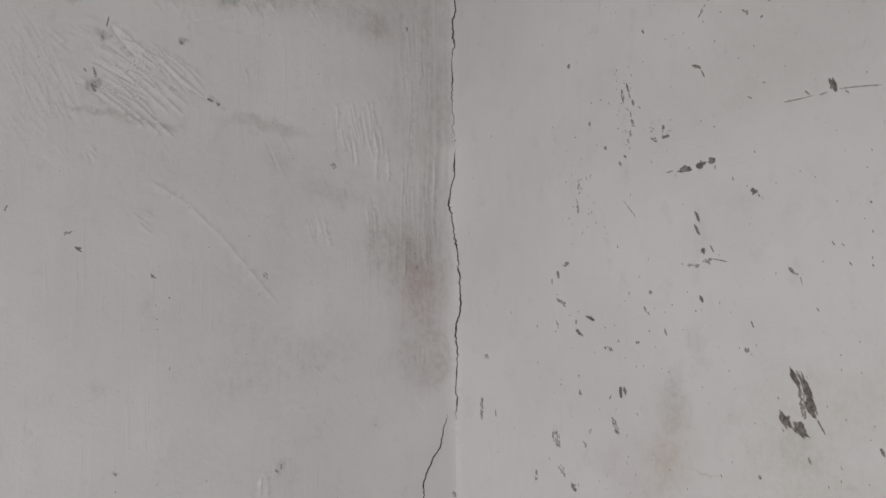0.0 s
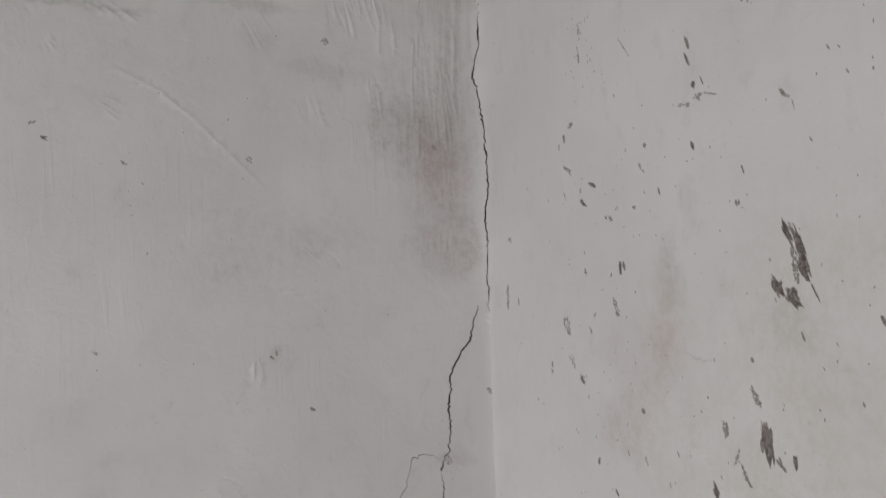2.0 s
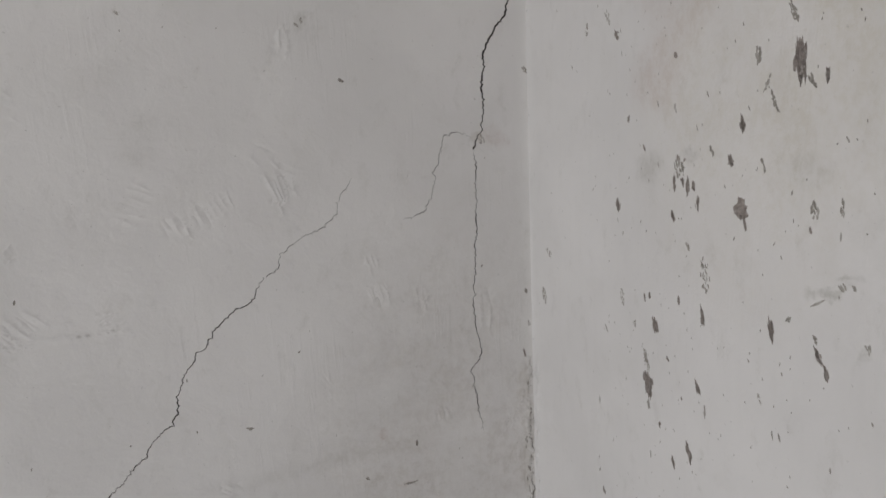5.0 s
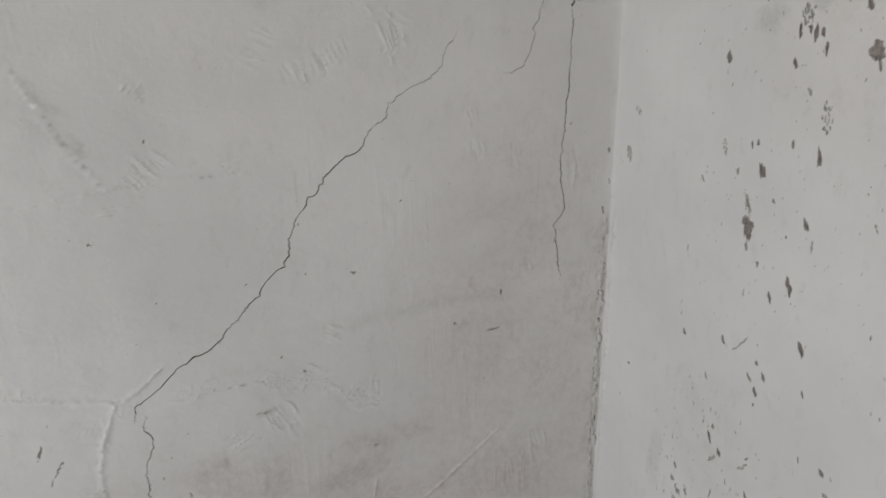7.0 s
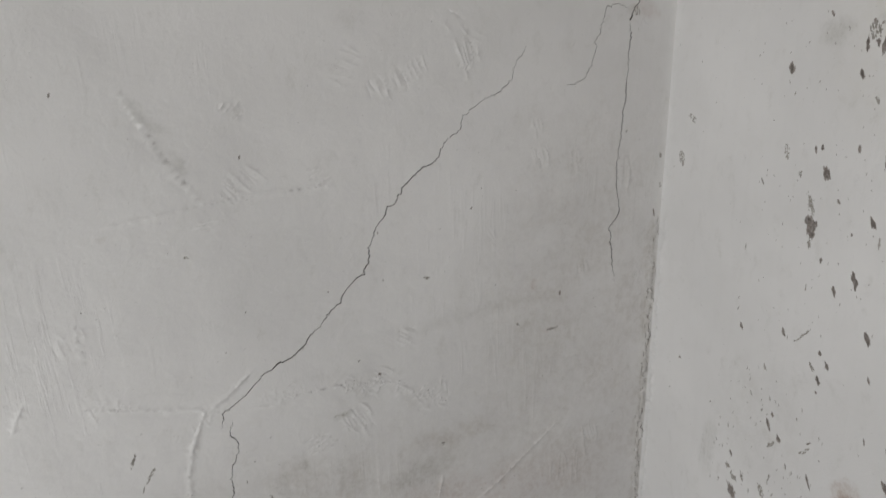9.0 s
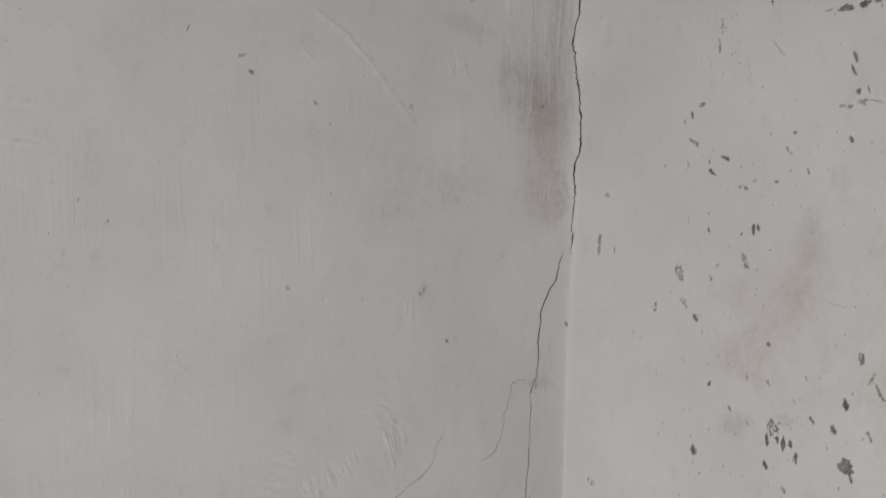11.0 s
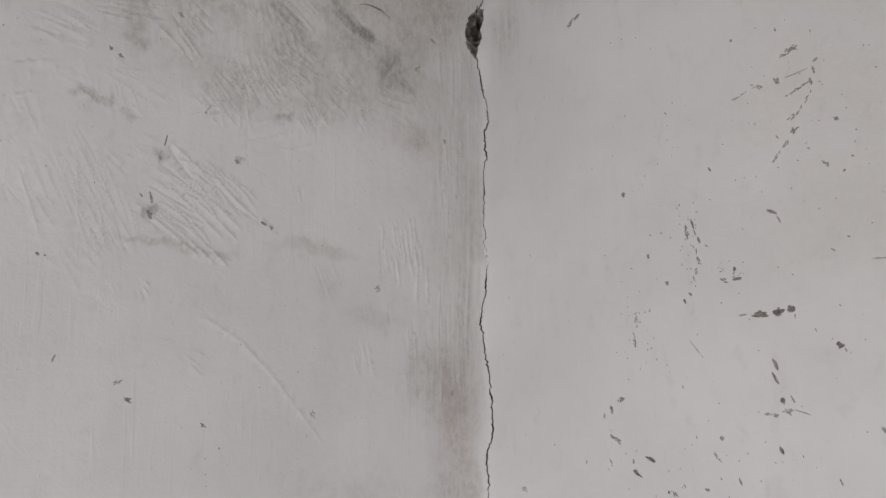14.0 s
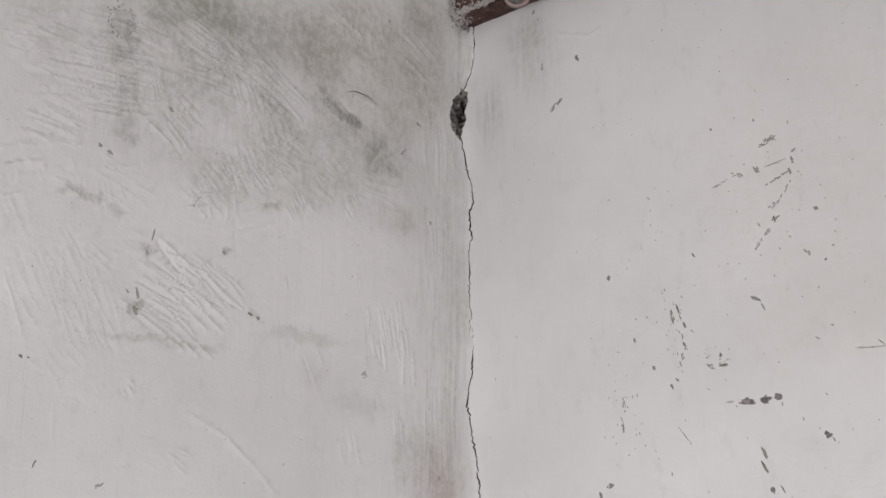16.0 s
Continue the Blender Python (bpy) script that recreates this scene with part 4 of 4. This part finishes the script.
fan(-0.531, 1.701, -0.502, 1.683, 0.022, 5, 0.6)
fan(-0.078, 2.231, -0.072, 2.106, 0.077, 19, 0.6)
fan(-0.08, 2.057, -0.081, 1.929, 0.066, 14, 0.5)
fan(-0.075, 1.824, -0.07, 1.657, 0.077, 19, 0.6)
fan(0.035, 2.278, 0.039, 2.185, 0.044, 8, 0.5)
fan(-0.182, 2.332, -0.1, 2.294, 0.077, 11, 0.6)
fan(-0.274, 2.067, -0.18, 2.063, 0.044, 7, 0.5)
fan(-0.337, 2.068, -0.295, 2.046, 0.066, 9, 0.6)
fan(-0.74, 2.13, -0.701, 2.134, 0.055, 8, 0.56)
fan(-0.731, 1.956, -0.71, 1.905, 0.044, 7, 0.22)
fan(-0.347, 1.823, -0.326, 1.781, 0.044, 5, 0.4)
fan(-0.388, 1.92, -0.383, 1.891, 0.022, 5, 0.6)
fan(-0.375, 1.175, -0.358, 1.124, 0.033, 8, 0.8)
fan(-0.483, 1.145, -0.472, 1.112, 0.099, 16, 0.6)
fan(-0.248, 0.995, -0.239, 0.958, 0.033, 7, 0.8)
fan(-0.18, 0.981, -0.179, 0.945, 0.022, 5, 0.7)
fan(-0.346, 1.364, -0.349, 1.327, 0.013, 4, 0.9)
fan(-0.065, 1.524, -0.063, 1.493, 0.055, 8, 0.6)
fan(-0.572, 1.159, -0.533, 1.138, 0.055, 8, 0.32)
fan(-0.253, 1.039, -0.247, 1.012, 0.022, 4, 0.6)
fan(-0.081, 0.962, -0.076, 0.896, 0.022, 5, 0.6)
fan(-0.732, 1.026, -0.707, 0.992, 0.055, 14, 0.7)
fan(-0.622, 0.998, -0.594, 1.003, 0.033, 11, 0.7)
fan(-0.786, 0.954, -0.756, 0.958, 0.015, 4, 0.7)
fan(-0.721, 1.103, -0.704, 1.12, 0.033, 5, 0.6)
fan(-0.669, 0.548, -0.613, 0.566, 0.033, 11, 0.7)
fan(-0.591, 0.603, -0.567, 0.554, 0.044, 11, 0.8)
fan(-0.549, 0.667, -0.514, 0.639, 0.029, 8, 0.9)
fan(-0.5, 0.723, -0.473, 0.703, 0.033, 7, 0.7)
fan(-0.975, 0.845, -0.963, 0.8, 0.044, 7, 0.32)
fan(-0.133, 0.445, -0.123, 0.378, 0.033, 7, 0.6)
fan(-0.162, 0.79, -0.155, 0.758, 0.022, 5, 0.7)
fan(-0.428, 0.62, -0.424, 0.575, 0.022, 4, 0.5)
fan(-0.665, 0.672, -0.691, 0.668, 0.022, 5, 0.8)
fan(-0.965, 0.721, -0.924, 0.706, 0.022, 5, 0.29)
fan(-0.377, 1.127, -0.368, 1.142, 0.022, 4, 0.6)
fan(-0.178, 0.393, -0.175, 0.313, 0.066, 7, 0.4)
fan(-0.955, 0.736, -0.941, 0.696, 0.044, 5, 0.25)
crumbs(-0.73, 0.662, -0.622, 0.658, 0.020, 26)
crumbs(-0.605, 0.654, -0.514, 0.633, 0.026, 36)
crumbs(-0.514, 0.633, -0.424, 0.569, 0.029, 40)
crumbs(-0.947, 0.502, -0.863, 0.515, 0.015, 14)
crumbs(-0.861, 0.629, -0.784, 0.659, 0.013, 10)
crumbs(-0.046, 0.719, -0.005, 0.777, 0.022, 24)
crumbs(-0.938, 0.71, -0.903, 0.699, 0.011, 8)
crumbs(-0.082, 1.192, -0.055, 1.179, 0.026, 14)
for k in range(10):
    strokes(-0.80 + 0.66 * rng.random(), 1.95 + 0.36 * rng.random(), 0.07, 0.06, rng.uniform(-85, 25), 6, 0.05, 0.6, 2.6)
for k in range(9):
    strokes(-0.95 + 0.80 * rng.random(), 0.40 + 1.25 * rng.random(), 0.07, 0.06, rng.uniform(-95, 45), 4, 0.03, 0.4, 2.6)
# The blister's shadow line, drawn as a shallow groove of darker cement.
crack([(-0.288, 2.196), (-0.264, 2.206), (-0.24, 2.205), (-0.215, 2.198)], 2.4, 3.0, "lip of a blister in the plaster, its shadow set in as dark cement", 0.35, material=WORN_CEMENT)
ridge([(-0.288, 2.189), (-0.264, 2.199), (-0.24, 2.198), (-0.215, 2.191)], 7, 1.6, 0.12)
ridge([(-0.300, 2.180), (-0.270, 2.165), (-0.250, 2.160)], 5, -1.5, 0.2)
ridge([(-0.322, 2.320), (-0.303, 2.314), (-0.257, 2.297)], 4.5, 4.2, 0.2)
ridge([(-0.810, 0.674), (-0.837, 0.614), (-0.852, 0.554), (-0.854, 0.489), (-0.843, 0.416), (-0.834, 0.383)], 7, 2.0, 0.2)
ridge([(-1.024, 0.428), (-0.949, 0.449), (-0.880, 0.480)], 6, 1.8)
ridge([(-0.950, 0.495), (-0.910, 0.505), (-0.857, 0.517)], 6, 1.8)
ridge([(-0.737, 0.714), (-0.779, 0.683), (-0.806, 0.668)], 6, 1.6)
ridge([(-0.968, 0.715), (-0.886, 0.689), (-0.806, 0.669)], 5, 1.2)
ridge([(-0.457, 0.294), (-0.445, 0.360), (-0.433, 0.417)], 4, 1.5)
ridge([(-0.411, 0.313), (-0.325, 0.367), (-0.204, 0.458)], 3, 1.0)
ridge([(-0.854, 1.159), (-0.840, 1.123), (-0.814, 1.062), (-0.791, 1.021), (-0.773, 0.988)], 12, 1.2, 0.2)
ridge([(-0.90, 0.975), (-0.773, 0.985), (-0.687, 0.990), (-0.589, 0.985)], 6, 1.1)
ridge([(-0.703, 0.656), (-0.612, 0.656), (-0.516, 0.636), (-0.457, 0.589)], 7, 1.6, 0.6)
ridge([(-0.510, 1.741), (-0.462, 1.718), (-0.412, 1.676), (-0.386, 1.649), (-0.331, 1.592)], 4, 0.7)
crack([(0.191, 2.231), (0.18, 2.223), (0.175, 2.221), (0.164, 2.215)], 1.6, 1.5, "short zigzag crack in grey-white plaster", 1.2)
ridge([(0.184, 2.342), (0.24, 2.32), (0.262, 2.326)], 4, 1.3)
ridge([(-0.732, 1.974), (-0.713, 1.98), (-0.695, 1.986)], 4, 1.6)
ridge([(-1.063, 0.705), (-1.053, 0.728), (-1.041, 0.745)], 4, 1.2, 0.4)
ridge([(-1.03, 0.433), (-1.01, 0.439), (-0.977, 0.45)], 6, 2, 0.4)
ridge([(-0.946, 0.5), (-0.937, 0.505), (-0.927, 0.506)], 5, 1.8, 0.4)
ridge([(-0.883, 0.515), (-0.869, 0.52), (-0.854, 0.527)], 6, 2, 0.4)
ridge([(-0.874, 0.465), (-0.861, 0.476), (-0.849, 0.478)], 7, 2, 0.4)
ridge([(-0.846, 0.476), (-0.839, 0.446), (-0.824, 0.402)], 6, 1.5, 0.4)
ridge([(-0.763, 0.695), (-0.75, 0.707), (-0.736, 0.717)], 5, 1.6, 0.4)
ridge([(-0.471, 0.258), (-0.457, 0.298), (-0.44, 0.389)], 4, 1.6, 0.4)
ridge([(-0.959, 0.846), (-0.959, 0.828), (-0.958, 0.787)], 9, 1.2, 0.4)
ridge([(-0.583, 0.608), (-0.575, 0.576), (-0.564, 0.543)], 6, 1.0, 0.4)
# the ragged lip low in the corner, where two coats meet
lip = [(-0.005 + 0.004 * math.sin(k * 1.7) + rng.normal(0, 0.0015), 0.84 - 0.02 * k) for k in range(40)]
ridge([(u - 0.004, z) for u, z in lip], 6, 3.0, 0.7)
ridge([(0.012 + 0.003 * math.sin(k * 2.3), 0.84 - 0.04 * k) for k in range(20)], 6, 2.0, 0.9)
for k in range(0, 36, 5):
    crack(lip[k:k + 4 + k % 3], 2.2, 4, "ragged dark seam between two coats of plaster", 1.6, material=FAINT_CEMENT if k % 2 else WORN_CEMENT)
for u, z in lip[8:]:
    chip(u - rng.uniform(0.002, 0.014), z, rng.uniform(6, 16), rng.uniform(1.4, 2.6), rng.uniform(80, 105), FAINT)


def sheet():
    """Triangulates the unrolled walls round all marks, and folds them at the corner."""
    from mathutils.geometry import delaunay_2d_cdt
    step = 0.0085
    rows_z = np.arange(0.0, ROOM_Z + 1e-6, step)
    rows_u = np.arange(-1.25, 0.80, step)
    gu, gz = np.meshgrid(rows_u, rows_z)
    gu = gu + (np.arange(len(rows_z)) % 2)[:, None] * step / 2
    gu, gz = gu + rng.uniform(-0.25, 0.25, gu.shape) * step, gz + rng.uniform(-0.25, 0.25, gz.shape) * step
    meet = lambda z: np.interp(z, [c[0] for c in CORNER], [c[1] for c in CORNER])
    keep = (np.abs(gu - meet(gz)) > 0.004) & (gz > 0.004) & (gz < ROOM_Z - 0.004)
    gu, gz = gu[keep], gz[keep]
    cu, cz = np.meshgrid(np.r_[np.arange(ROOM_X, -1.3, 0.12), np.arange(0.86, -ROOM_Y + 0.01, 0.12), -ROOM_Y], np.arange(0, ROOM_Z + 0.01, ROOM_Z / 20))
    eu = np.arange(-1.25, 0.8, 0.03)
    u = np.r_[PU, gu, cu.ravel(), eu, eu]
    z = np.r_[PZ, gz, cz.ravel(), 0 * eu, 0 * eu + ROOM_Z]
    d = np.r_[PD, np.zeros(len(gu) + cu.size + 2 * len(eu))]
    fold = np.arange(0, 1.385, 0.0085)
    base = len(u)
    u, z, d = np.r_[u, 0 * fold], np.r_[z, fold], np.r_[d, 0 * fold]
    edges = [(base + k, base + k + 1) for k in range(len(fold) - 1)]
    for loop in LOOPS:
        edges += list(zip(loop, loop[1:] + loop[:1]))
    vs, _, fs, ov, _, _ = delaunay_2d_cdt([Vector(p) for p in zip(u.tolist(), z.tolist())], edges, [], 0, 1e-6, True)
    out = np.array([tuple(v) for v in vs])
    mids = out[np.array(fs)].mean(1)
    of = np.full(len(fs), -1)
    order = np.argsort(mids[:, 1])
    heights = mids[order, 1]
    for loop, which in zip(LOOPS, LOOP_OF):
        a, b = u[loop], z[loop]
        near = order[np.searchsorted(heights, b.min()):np.searchsorted(heights, b.max())]
        near = near[(mids[near, 0] > a.min()) & (mids[near, 0] < a.max())]
        inside = np.zeros(len(near), bool)
        p, q = mids[near, 0], mids[near, 1]
        for a0, b0, a1, b1 in zip(a, b, np.roll(a, -1), np.roll(b, -1)):
            if b0 != b1:
                inside ^= ((b0 > q) != (b1 > q)) & (p < (a1 - a0) * (q - b0) / (b1 - b0) + a0)
        of[near[inside]] = which
    lift = np.array([min((d[i] for i in o if i < len(d)), key=lambda x: -abs(x), default=0.0) if o else 0.0 for o in ov])
    uu, zz = out[:, 0], out[:, 1]
    lift = lift + surface(uu, zz)
    # fold at the line where the coats meet; each is dressed round to it within a hand's breadth
    m = meet(zz)
    off = uu - m
    w = np.clip(off / 0.016 + 0.5, 0, 1)
    w = w * w * (3 - 2 * w)
    g = 0.002 * np.clip(1 - np.abs(off) / 0.012, 0, 1) ** 2
    reach = 0.06
    f = np.clip((uu + reach) / (m + reach), 0, 1)
    left_x, left_y = np.where(uu < -reach, uu, -reach * (1 - f)), -m * f * f
    b = np.clip((reach - uu) / (reach - m), 0, 1)
    right_x, right_y = m * b * b, np.where(uu > reach, -uu, -reach * (1 - b))
    x = np.where(m >= 0, np.where(off < 0, left_x, 0), np.where(off < 0, uu, right_x))
    y = np.where(m >= 0, np.where(off < 0, left_y, -uu), np.where(off < 0, 0, right_y))
    nx, ny = -w, -(1 - w)
    s = np.hypot(nx, ny)
    return np.c_[x - g + nx / s * lift, y - g + ny / s * lift, zz], off, fs, of


def mesh_of(name, co, tris, material):
    used = sorted({i for t in tris for i in t})
    at = {i: k for k, i in enumerate(used)}
    me = bpy.data.meshes.new(name)
    me.from_pydata([co[i].tolist() for i in used], [], [[at[i] for i in t] for t in tris])
    me.materials.append(material)
    return me


def boxes(name, spans, material):
    """One mesh of axis-parallel blocks with slightly broken edges."""
    bm = bmesh.new()
    for a, b in spans:
        made = bmesh.ops.create_cube(bm, size=1)["verts"]
        for v in made:
            v.co = Vector([(a[i] + b[i]) / 2 + v.co[i] * (b[i] - a[i]) for i in range(3)])
    me = bpy.data.meshes.new(name)
    bm.to_mesh(me)
    bm.free()
    me.materials.append(material)
    return me


def part(name, me, parent, label=""):
    ob = new(name, me)
    ob.parent = parent
    return tagged(ob, label)


def build_walls():
    co, uu, fs, of = sheet()
    left, right, marks = [], [], {}
    for f, o in zip(fs, of):
        mid = sum(uu[i] for i in f) / len(f)
        if o >= 0:
            marks.setdefault(int(o), []).append(f)
        elif mid < 0:
            left.append(f)
        else:
            right.append(f)
    walls = {}
    for name, tris, material, back in (
            ("wall_left", left, PLASTER_LEFT, ((ROOM_X - 0.2, 0.045, 0), (0.2, 0.2, ROOM_Z))),
            ("wall_right", right, PLASTER_RIGHT, ((0.045, ROOM_Y - 0.2, 0), (0.2, 0.043, ROOM_Z)))):
        me = mesh_of(name, co, tris, material)
        bm = bmesh.new()
        bm.from_mesh(me)
        for p in bm.faces:
            p.smooth = True
        a, b = back
        made = bmesh.ops.create_cube(bm, size=1)["verts"]
        for v in made:
            v.co = Vector([(a[i] + b[i]) / 2 + v.co[i] * (b[i] - a[i]) for i in range(3)])
        bm.to_mesh(me)
        bm.free()
        walls[name] = tagged(new(name, me), "grey-white limewashed plaster wall, cracked, chipped and stained", kind="structure")
    for k, tris in marks.items():
        name, material, label = MARKS[k]
        mid = sum(uu[i] for t in tris for i in t) / (3 * len(tris))
        ob = part(name, mesh_of(name, co, tris, material), walls["wall_left" if mid < 0 else "wall_right"], label)
        if name == "specks":
            tagged(ob, "tiny dark pits scattered over the limewash", kind="stuff")


build_walls()

# ---------------------------------------------------------------- the rest of the room
X, Y, Z = ROOM_X, ROOM_Y, ROOM_Z
tagged(new("floor", boxes("floor", [((X - 0.2, Y - 0.2, -0.15), (0.2, 0.2, -0.002))], CONCRETE)), "grey concrete floor", kind="structure")
tagged(new("ceiling", boxes("ceiling", [((X - 0.2, Y - 0.2, Z + 0.002), (0.2, 0.2, Z + 0.15))], PLASTER_PLAIN)), "grey-white plastered ceiling", kind="structure")
tagged(new("wall_west", boxes("wall_west", [
    ((X - 0.2, Y, 0), (X, DOOR[0], Z)), ((X - 0.2, DOOR[1], 0), (X, 0.04, Z)), ((X - 0.2, DOOR[0], DOOR[2]), (X, DOOR[1], Z))], PLASTER_PLAIN)),
    "grey-white plastered wall with an open doorway", kind="structure")
# Unseen wall; its opening is made up to hold the fill lamp.
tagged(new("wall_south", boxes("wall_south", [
    ((X - 0.2, Y - 0.2, 0), (FILL_OPENING[0], Y, Z)), ((FILL_OPENING[1], Y - 0.2, 0), (0.04, Y, Z)),
    ((FILL_OPENING[0], Y - 0.2, 0), (FILL_OPENING[1], Y, FILL_OPENING[2])), ((FILL_OPENING[0], Y - 0.2, FILL_OPENING[3]), (FILL_OPENING[1], Y, Z))], PLASTER_PLAIN)),
    "unseen grey-white plastered wall with an opening added for fill light", kind="structure")


# ---------------------------------------------------------------- the beam in the corner under the ceiling
def rough_bar(a, b, cuts, shake, seed):
    """A bar with worn edges and uneven faces."""
    bm = bmesh.new()
    bmesh.ops.create_cube(bm, size=1)
    size = [b[i] - a[i] for i in range(3)]
    for v in bm.verts:
        v.co = Vector([(a[i] + b[i]) / 2 + v.co[i] * size[i] for i in range(3)])
    long_edges = [e for e in bm.edges if abs((e.verts[0].co - e.verts[1].co).y) > size[1] * 0.9]
    bmesh.ops.bevel(bm, geom=long_edges, offset=0.008, segments=2, affect="EDGES")
    long_edges = [e for e in bm.edges if abs((e.verts[0].co - e.verts[1].co).y) > size[1] * 0.9]
    bmesh.ops.subdivide_edges(bm, edges=long_edges, cuts=cuts, use_grid_fill=True)
    for v in bm.verts:
        q = v.co * 22 + Vector((seed, 0, 0))
        v.co += Vector((noise.noise(q), 0, noise.noise(q + Vector((9, 3, 1))))) * shake
    for f in bm.faces:
        f.smooth = True
    return bm


def lumps(count, where, size, seed):
    """A crust of small uneven lumps; where(random) gives the place of each."""
    r = random.Random(seed)
    bm = bmesh.new()
    for _ in range(count):
        s = size * (0.4 + r.random())
        m = pose(*where(r), r.uniform(0, 360), r.uniform(0, 360), r.uniform(0, 360)) @ Matrix.Diagonal((s, s * r.uniform(0.5, 1), s * r.uniform(0.35, 0.8), 1))
        for v in bmesh.ops.create_icosphere(bm, subdivisions=1, radius=1, matrix=m)["verts"]:
            v.co += Vector((r.gauss(0, 1), r.gauss(0, 1), r.gauss(0, 1))) * s * 0.16
    return bm


def from_bm(name, bm, material):
    me = bpy.data.meshes.new(name)
    bm.to_mesh(me)
    bm.free()
    me.materials.append(material)
    return me


BEAM_Z = 2.412
beam = new("ceiling_beam")
tagged(beam, "rust-brown painted beam crusted with lime, along the wall under the ceiling", "beam")
beam.location = (-0.04, -1.7, BEAM_Z)
bar = part("bar", from_bm("bar", rough_bar((-0.005, Y + 1.706, 0.0), (0.046, 1.712, Z - BEAM_Z - 0.001), 260, 0.004, 3), BEAM_PAINT), beam)
part("lime_crust", from_bm("lime_crust", lumps(330, lambda r: (-0.008 + r.gauss(0, 0.004), 1.704 - abs(r.gauss(0, 0.010)), 0.004 + abs(r.gauss(0, 0.030))), 0.0021, 5), CRUST), beam,
     "flaking white lime crust")
part("lime_crust", from_bm("lime_crust", lumps(260, lambda r: (-0.006 + r.random() * 0.030, 1.696 - abs(r.gauss(0, 0.014)), 0.001 + r.gauss(0, 0.002)), 0.0020, 8), CRUST), beam,
     "flaking white lime crust")
part("lime_crust", from_bm("lime_crust", lumps(650, lambda r: (-0.006 + r.gauss(0, 0.002), 1.690 - r.random() ** 1.5 * 0.085, 0.004 + abs(r.gauss(0, 0.006)) * r.random()), 0.0020, 11), CRUST), beam,
     "flaking white lime crust")
part("mortar_crust", from_bm("mortar_crust", lumps(60, lambda r: (0.016 + r.random() * 0.022, 1.697 - abs(r.gauss(0, 0.004)), -0.002 - abs(r.gauss(0, 0.007))), 0.0026, 17), CEMENT), beam,
     "rough grey mortar under the beam's end")


def pipe_end(centre, aim, outer, inner, length):
    """A cut pipe that sticks out, plugged with mortar."""
    ob = new("pipe_stub")
    ob.matrix_world = look(centre, aim)
    tagged(ob, "short limewashed pipe stub plugged with grey mortar, beside the beam", "pipe")
    bm = bmesh.new()
    rings = []
    for r, zz in ((outer, length), (outer, -0.002), (outer - 0.002, -0.005), (inner + 0.0015, -0.005), (inner, -0.002), (inner, length)):
        rings.append([bm.verts.new((r * math.cos(a) * (1 + 0.02 * math.sin(3 * a)), r * math.sin(a), zz)) for a in (2 * math.pi * k / 40 for k in range(40))])
    for p, q in zip(rings, rings[1:]):
        for k in range(40):
            bm.faces.new((p[k], p[(k + 1) % 40], q[(k + 1) % 40], q[k])).smooth = True
    bmesh.ops.recalc_face_normals(bm, faces=bm.faces)
    part("tube", from_bm("tube", bm, PIPE_PAINT), ob)
    def inside(r):
        a, s = r.uniform(0, 6.283), inner * math.sqrt(r.random()) * 0.9
        return (s * math.cos(a), s * math.sin(a), 0.004 + r.gauss(0, 0.001))
    bm = lumps(70, inside, 0.006, 21)
    bmesh.ops.create_circle(bm, cap_ends=True, segments=32, radius=inner, matrix=pose(0, 0, 0.006))
    part("mortar_plug", from_bm("mortar_plug", bm, HOLE_CEMENT), ob, "rough grey mortar")


pipe_end((-0.074, -0.159, 2.394), (-0.80, -0.62, 1.95), 0.024, 0.019, 0.05)
